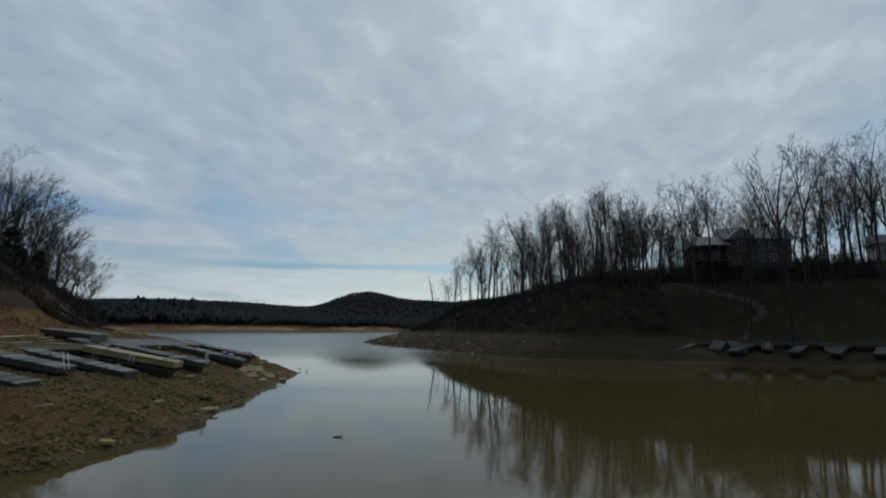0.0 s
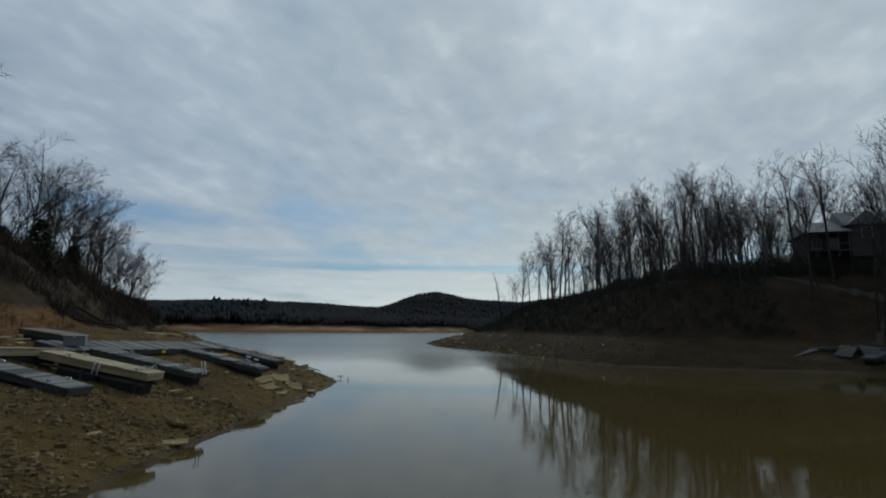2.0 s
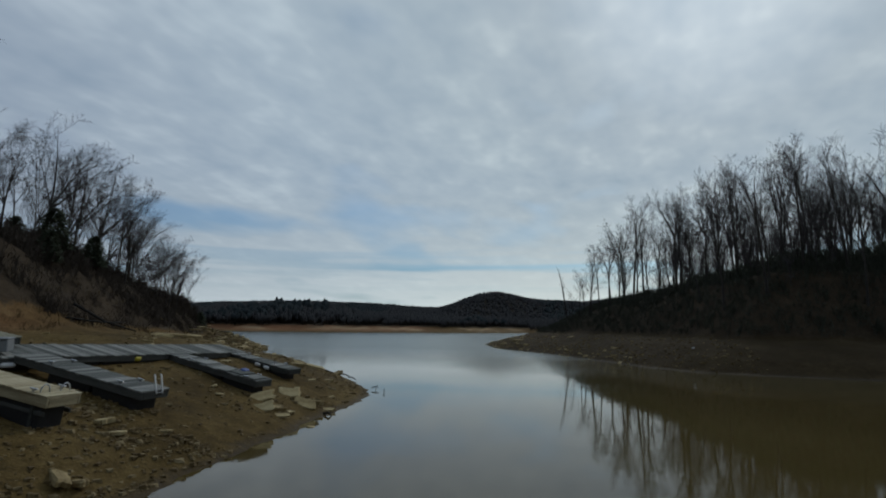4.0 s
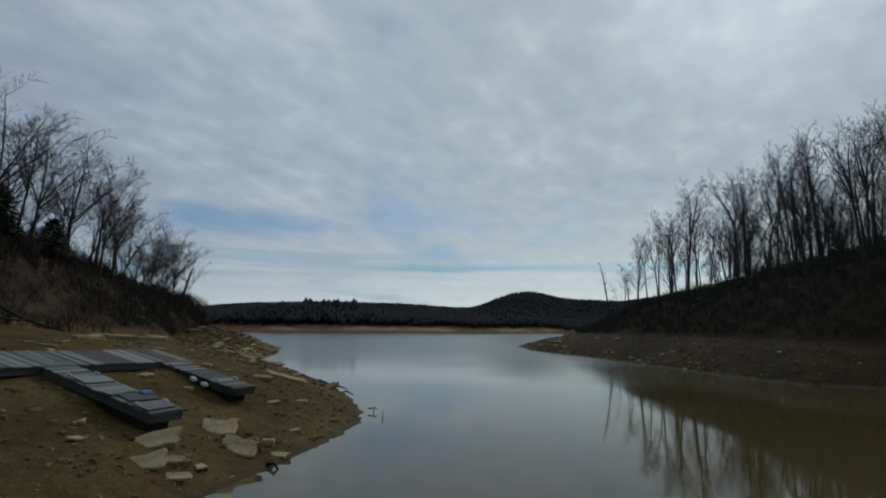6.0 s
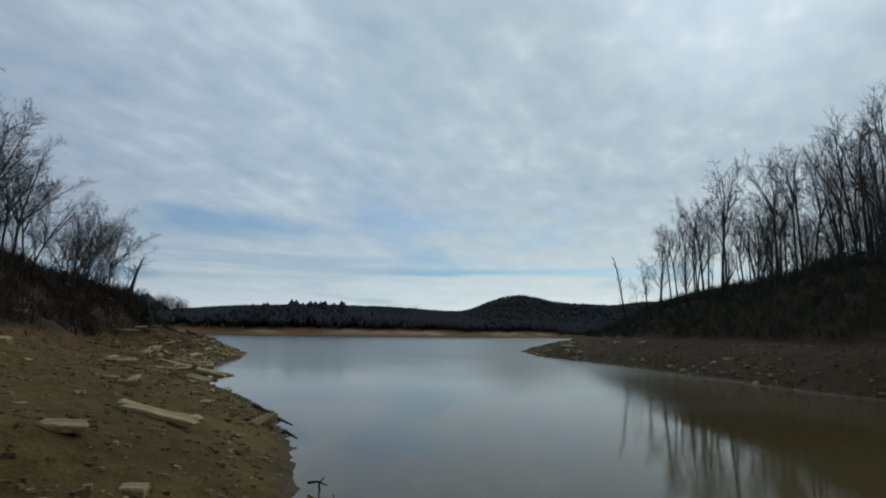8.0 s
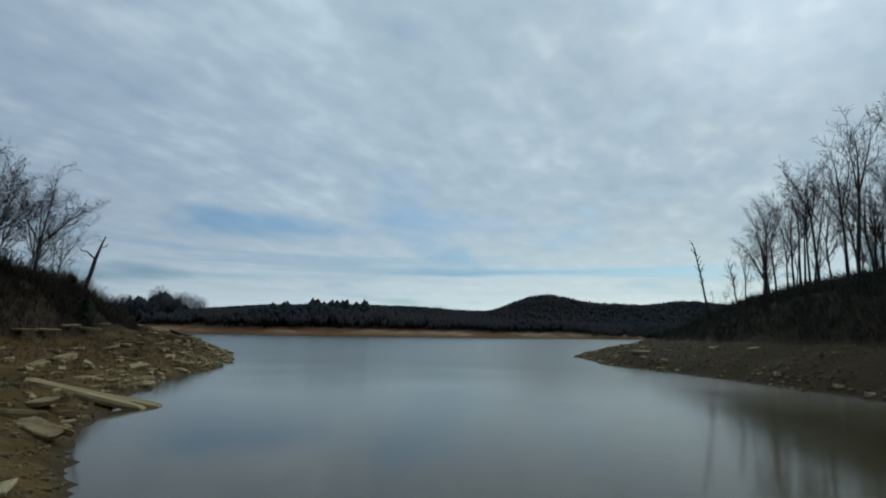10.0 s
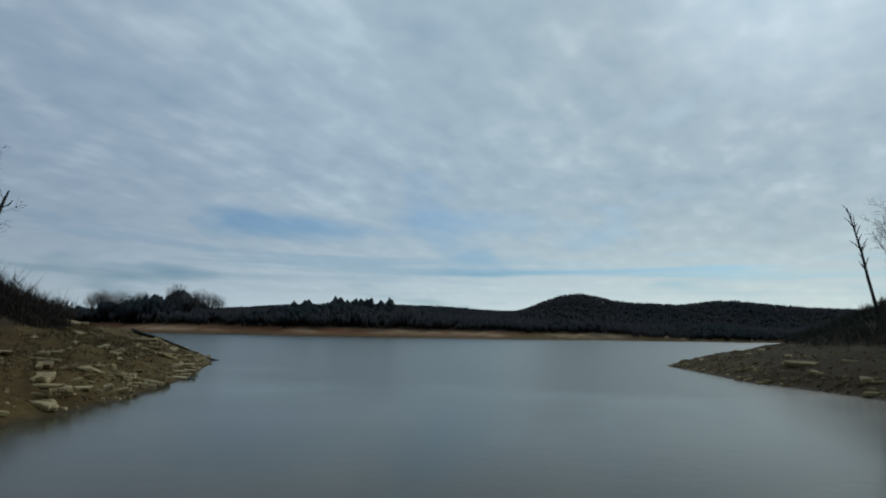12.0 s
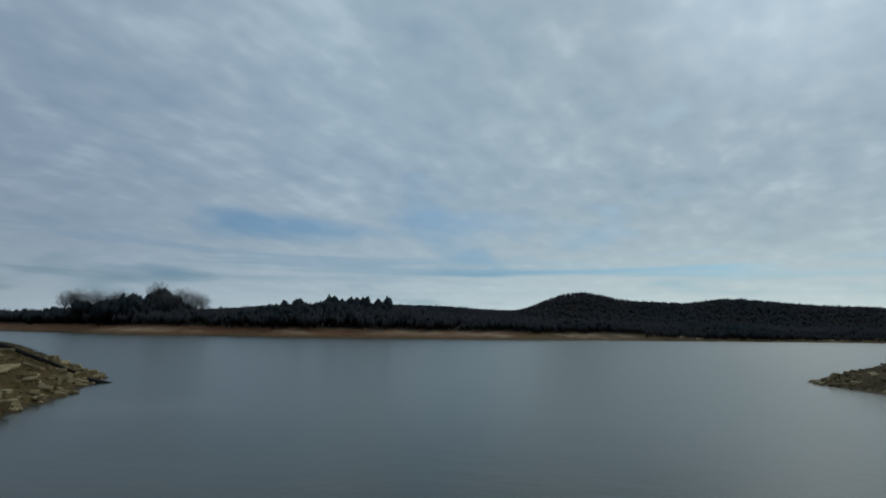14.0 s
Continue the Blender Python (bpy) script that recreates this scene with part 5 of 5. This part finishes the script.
    while n < 45:                        # round the docks
        x, y = rng.uniform(-30, -9), rng.uniform(12, 50)
        s = float(inside_distance(SHORE, np.array([x]), np.array([y]))[0])
        if not 0.3 < s < 14 or behind(x, y) > -8:
            continue
        n += 1
        a = rng.uniform(0.2, 0.45)
        lay_stone(rng.randrange(6), x, y, a * rng.uniform(1, 1.8), a, rng.uniform(0, 360), (rng.uniform(-10, 10), rng.uniform(-10, 10)), 0.0)


bank_stones()


def gravel(name, label, count, region, reach, seed, size, mat=None):
    """Loose small stones, each a rough flat-topped block, in one mesh."""
    rng = np.random.RandomState(seed)
    X, Y = rng.uniform(region[0], region[1], count * 8), rng.uniform(region[2], region[3], count * 8)
    z, clay, lit, s, f = land(X, Y)
    keep = (s > 0.05) & (s < reach) & (rng.uniform(0, 1, len(X)) < np.exp(-np.maximum(s, 0) / (reach * 0.6)) * (0.35 + 0.65 * (wavy(X, Y, 5, seed) > -0.2)))
    X, Y, z = X[keep][:count], Y[keep][:count], z[keep][:count]
    n = len(X)
    sz = size * np.minimum(np.exp(rng.normal(0, 0.45, n)), 2.2)
    base = np.array([(-0.9, -0.8, -0.5), (0.9, -0.8, -0.5), (0.9, 0.8, -0.5), (-0.9, 0.8, -0.5), (-0.7, -0.6, 0.4), (0.7, -0.6, 0.4), (0.7, 0.6, 0.4), (-0.7, 0.6, 0.4)], float)
    th = rng.uniform(0, 6.283, n)
    c, si = np.cos(th), np.sin(th)
    v = base[None] * rng.uniform(0.5, 1.15, (n, 8, 1)) * sz[:, None, None]
    v[:, :, 0] *= rng.uniform(1.0, 1.8, (n, 1))
    x2, y2 = v[:, :, 0] * c[:, None] - v[:, :, 1] * si[:, None], v[:, :, 0] * si[:, None] + v[:, :, 1] * c[:, None]
    V = np.stack([x2 + X[:, None], y2 + Y[:, None], v[:, :, 2] + z[:, None] + sz[:, None] * 0.2], 2).reshape(-1, 3)
    quads = np.array([(4, 5, 6, 7), (0, 1, 5, 4), (1, 2, 6, 5), (2, 3, 7, 6), (3, 0, 4, 7)])
    F = (quads[None] + 8 * np.arange(n)[:, None, None]).reshape(-1, 4)
    return tagged(mesh_object(name, V.tolist(), F.tolist(), mat or PEBBLE), label, "gravel", kind="stuff")


gravel("bank_gravel", "loose brown and tan gravel on the mud bank", 6200, (-24, -8, 8, 27), 11, 31, 0.041)
gravel("dock_gravel", "sparse tan pebbles on the mud among docks", 1900, (-26, -8, 25, 56), 12, 34, 0.045)
gravel("point_gravel", "broken tan stones littering the point", 4500, (-66, -12, 46, 108), 10, 32, 0.052)
gravel("shore_rubble", "pale broken stones lining the water's edge", 1500, (-66, -24, 56, 108), 2.0, 35, 0.12, STONE)
gravel("headland_rubble", "brown broken stones lining the headland's edge", 500, (-19, 6, 70, 132), 2.2, 36, 0.13, STONE)
gravel("headland_gravel", "scattered brown stones on the headland mud", 2500, (-19, 14, 62, 132), 9, 33, 0.07)


BLACKWOOD = material("wet_black_wood", [(0.010, 0.009, 0.008), (0.030, 0.026, 0.022)], 2.0, 0.8, 0.5, 20, stretch=(1, 1, 0.3))


def driftwood(points, radius, label="dark driftwood stick at the waterline", name="driftwood"):
    V, F = [], []
    pts = [Vector(p) for p in points]
    tube(pts, [radius * (1 - 0.6 * k / (len(pts) - 1)) for k in range(len(pts))], 6, V, F)
    return tagged(mesh_object(name, V, F, BLACKWOOD, None, True), label, "driftwood", "driftwood")


driftwood([(-10.75, 42.3, -0.05), (-10.8, 42.35, 0.12), (-10.72, 42.4, 0.22)], 0.025)
driftwood([(-11.0, 42.3, 0.12), (-10.8, 42.3, 0.16), (-10.58, 42.25, 0.12)], 0.03)
driftwood([(-9.9, 41.1, -0.05), (-9.88, 41.1, 0.2)], 0.018)
driftwood([(-10.0, 41.4, -0.05), (-10.03, 41.4, 0.24)], 0.018)
driftwood([(-17.4, 49.9, 0.3), (-16.8, 49.5, 0.25), (-16.2, 49.3, 0.12)], 0.07)
driftwood([(-15.2, 47.9, 0.25), (-14.9, 47.7, 0.25), (-14.5, 47.6, 0.15)], 0.06)
driftwood([(-14.0, 46.3, 0.2), (-13.8, 46.1, 0.25), (-13.4, 46.0, 0.12)], 0.06)
driftwood([(-3.3, 17.3, 0.0), (-3.08, 17.3, 0.02), (-3.0, 17.3, 0.07)], 0.03, "small dark twig floating on the still water")
driftwood([(-9.75, 33.9, 0.05), (-9.5, 33.8, 0.12), (-9.35, 33.75, -0.02)], 0.05)
driftwood([(px, py, z_at(px, py) + pz) for px, py, pz in ((-60.6, 96.8, 0.30), (-59.7, 97.5, 0.10), (-58.7, 98.2, 0.08), (-57.9, 98.7, 0.12), (-57.1, 99.3, 0.14), (-56.2, 100.0, 0.12))], 0.19,
          "long dark log along the crest of the point")
driftwood([(px, py, z_at(px, py) + 0.08) for px, py in ((-55.4, 100.1), (-55.0, 100.5), (-54.7, 101.0))], 0.16, "dark broken end of a log at the waterline")
driftwood([(-37.6, 72.0, 0.62), (-36.4, 70.9, 0.36), (-35.3, 70.1, 0.1)], 0.08)
driftwood([(px, py, z_at(px, py) + pz) for px, py, pz in ((-26.6, 38.4, 0.75), (-25.4, 39.4, 0.4), (-24.2, 40.3, 0.08))], 0.09, "dark fallen branch below the wood")
driftwood([(px, py, z_at(px, py) + pz) for px, py, pz in ((-25.9, 37.4, 0.1), (-25.0, 38.8, 0.35), (-24.6, 39.9, 0.5))], 0.06, "dark fallen branch below the wood")

# ------------------------------------------------------------------ the house on the hill


def gable(bm, x0, x1, y0, y1, z0, z1, axis="x"):
    """A pitched roof with its gables, as one closed body."""
    if axis == "x":
        c = ((x0, y0, z0), (x1, y0, z0), (x1, y1, z0), (x0, y1, z0), (x0, (y0 + y1) / 2, z1), (x1, (y0 + y1) / 2, z1))
    else:
        c = ((x1, y0, z0), (x1, y1, z0), (x0, y1, z0), (x0, y0, z0), ((x0 + x1) / 2, y0, z1), ((x0 + x1) / 2, y1, z1))
    v = [bm.verts.new(p) for p in c]
    for q in ((0, 1, 5, 4), (2, 3, 4, 5), (0, 4, 3), (1, 2, 5), (3, 2, 1, 0)):
        bm.faces.new([v[k] for k in q])


def window_part(parent, x, y, z, w, h):
    win = part("window", box_bm(w, 0.06, h, (x, y, z)), GLASS, parent)
    for dx, dz, sx, sz in ((0, h / 2, w + 0.2, 0.1), (0, -h / 2, w + 0.2, 0.1), (-w / 2, 0, 0.1, h), (w / 2, 0, 0.1, h), (0, 0, 0.05, h)):
        part("frame", box_bm(sx, 0.1, sz, (x + dx, y - 0.02, z + dz)), TRIM, win)


def build_house():
    ob = new("house")
    part("wall", box_bm(11.5, 9.0, 7.1, (2.4, 0, 1.05)), SIDING, ob)
    part("wall", box_bm(6.2, 7.4, 6.1, (-6.3, 0.5, 0.55)), SIDING, ob)
    bm = bmesh.new()
    gable(bm, -4.0, 8.8, -5.1, 5.1, 4.5, 7.2)
    part("roof", bm, ROOFING, ob)
    bm = bmesh.new()
    gable(bm, -10.2, -3.2, -6.2, 5.0, 3.5, 5.7)
    part("roof", bm, ROOFING, ob)
    part("gable_wall", box_bm(4.6, 1.0, 4.6, (-1.0, -4.9, 2.3)), SIDING, ob)
    bm = bmesh.new()
    gable(bm, -3.7, 1.7, -5.8, 0.0, 4.5, 6.5, "y")
    part("roof", bm, ROOFING, ob)
    part("porch_deck", box_bm(7.0, 2.4, 0.2, (-6.6, -4.6, 0.9)), GREYWOOD, ob)
    for k in range(5):
        part("porch_post", box_bm(0.18, 0.18, 3.6, (-9.8 + 1.55 * k, -5.6, 1.8)), OLDTRIM, ob)
    part("porch_rail", box_bm(6.6, 0.08, 0.1, (-6.7, -5.65, 1.9)), OLDTRIM, ob)
    for x, z in ((2.6, 1.4), (4.8, 1.4), (7.0, 1.4), (2.6, 3.4), (4.8, 3.4), (7.0, 3.4)):
        window_part(ob, x, -4.53, z, 1.1, 1.3)
    window_part(ob, -1.0, -5.43, 3.3, 1.4, 1.4)
    window_part(ob, -7.6, -3.23, 2.2, 1.2, 1.4)
    window_part(ob, -5.2, -3.23, 2.2, 1.2, 1.4)
    part("chimney", box_bm(0.9, 0.9, 2.0, (5.5, 1.2, 7.0)), SIDING, ob)
    return tagged(ob, "grey two-storey lake house with gabled shingle roofs and a porch", "house")


house = build_house()
house.matrix_basis = pose(44.9, 83.0, 12.7, 0, 0, -12) @ Matrix.Diagonal((0.74, 0.8, 0.88, 1))


def build_shed():
    ob = new("boat_shed")
    part("wall", box_bm(5.0, 5.0, 2.8, (0, 0, 1.4)), TRIM, ob)
    bm = bmesh.new()
    gable(bm, -2.9, 2.9, -2.9, 2.9, 2.75, 4.3)
    part("roof", bm, ROOFING, ob)
    window_part(ob, -1.0, -2.53, 1.6, 0.9, 1.1)
    part("door", box_bm(1.1, 0.06, 2.0, (1.0, -2.53, 1.05)), SIDING, ob)
    return tagged(ob, "small white outbuilding with a grey roof among trees", "shed")


shed = build_shed()
shed.matrix_basis = pose(63.8, 77.0, 13.0, 0, 0, -25)

# the worn track up to the house


def build_track():
    line = [(37.0, 68.6), (39.7, 71.6), (41.3, 71.9), (42.0, 72.8), (41.5, 74.1), (39.6, 76.1), (36.5, 77.8), (32.8, 80.1)]
    V, F = [], []
    pts = []
    for i in range(len(line) - 1):
        p0, p1, p2, p3 = line[max(i - 1, 0)], line[i], line[i + 1], line[min(i + 2, len(line) - 1)]
        for k in range(8):
            u = k / 8
            pts.append(tuple(0.5 * (2 * p1[c] + (p2[c] - p0[c]) * u + (2 * p0[c] - 5 * p1[c] + 4 * p2[c] - p3[c]) * u * u
                                    + (3 * p1[c] - p0[c] - 3 * p2[c] + p3[c]) * u ** 3) for c in (0, 1)))
    for k, (x, y) in enumerate(pts):
        x2, y2 = pts[min(k + 1, len(pts) - 1)]
        x1, y1 = pts[max(k - 1, 0)]
        d = math.hypot(x2 - x1, y2 - y1)
        nx, ny = -(y2 - y1) / d, (x2 - x1) / d
        w = 0.55 + 0.2 * math.sin(k * 1.3)
        for s in (-1, -0.33, 0.33, 1):
            px, py = x + nx * w * s, y + ny * w * s
            V.append((px, py, z_at(px, py) + (0.06 if abs(s) < 0.5 else -0.05)))
    for k in range(len(pts) - 1):
        for s in range(3):
            F.append((4 * k + s, 4 * k + s + 1, 4 * k + s + 5, 4 * k + s + 4))
    tagged(mesh_object("footpath", V, F, TRACK, None, True), "pale worn gravel track climbing the slope", "path", kind="structure")


TRACK = material("track_gravel", [(0.040, 0.033, 0.025), (0.066, 0.055, 0.043), (0.10, 0.086, 0.07)], 1.5, 0.95, 0.5, 20)
build_track()

# docks across the cove
OLDWOOD = material("old_dark_boards", [(0.043, 0.043, 0.040), (0.082, 0.082, 0.077), (0.145, 0.143, 0.134)], 1.2, 0.9, 0.4, 30, stretch=(1, 8, 8), vary=0.25)
D_FAR = "grey floating dock aground across the cove"
dock((29.5, 65.4, 1.95), (37.5, 64.6, 2.05), 1.6, OLDWOOD, D_FAR, "docks across the cove", 0.3)
dock((37.6, 64.6, 2.05), (50.5, 59.6, 2.05), 1.6, OLDWOOD, D_FAR, "docks across the cove", 0.3)
for x, y, t in ((35.4, 64.2, -0.6), (40.5, 62.8, 0.2), (44.0, 61.3, 0.1), (47.5, 60.0, 0.3)):
    dock((x - 3.0 + t, y - 2.8, 1.25), (x, y, 1.9), 1.1, OLDWOOD, D_FAR, "docks across the cove", 0.3)
dock((25.0, 62.5, 0.95), (29.4, 65.2, 1.85), 1.1, OLDWOOD, D_FAR, "docks across the cove", 0.3)
for end, base, w in (((30.6, 62.9, 1.3), (32.4, 65.0, 2.25), 1.3), ((33.0, 62.0, 1.15), (33.8, 64.6, 2.2), 1.5), ((42.3, 60.6, 1.3), (43.2, 62.4, 2.15), 1.2)):
    dock(end, base, w, OLDWOOD, "tilted grey dock section tumbled across the cove", "docks across the cove", 0.3, roll=6)
far_ladder = dock((36.4, 62.4, 1.4), (37.3, 64.4, 2.1), 1.2, OLDWOOD, "grey dock section with a pale ladder across the cove", "docks across the cove", 0.3)
ladder(far_ladder, 0.4, 0.0, 0, 0.7)
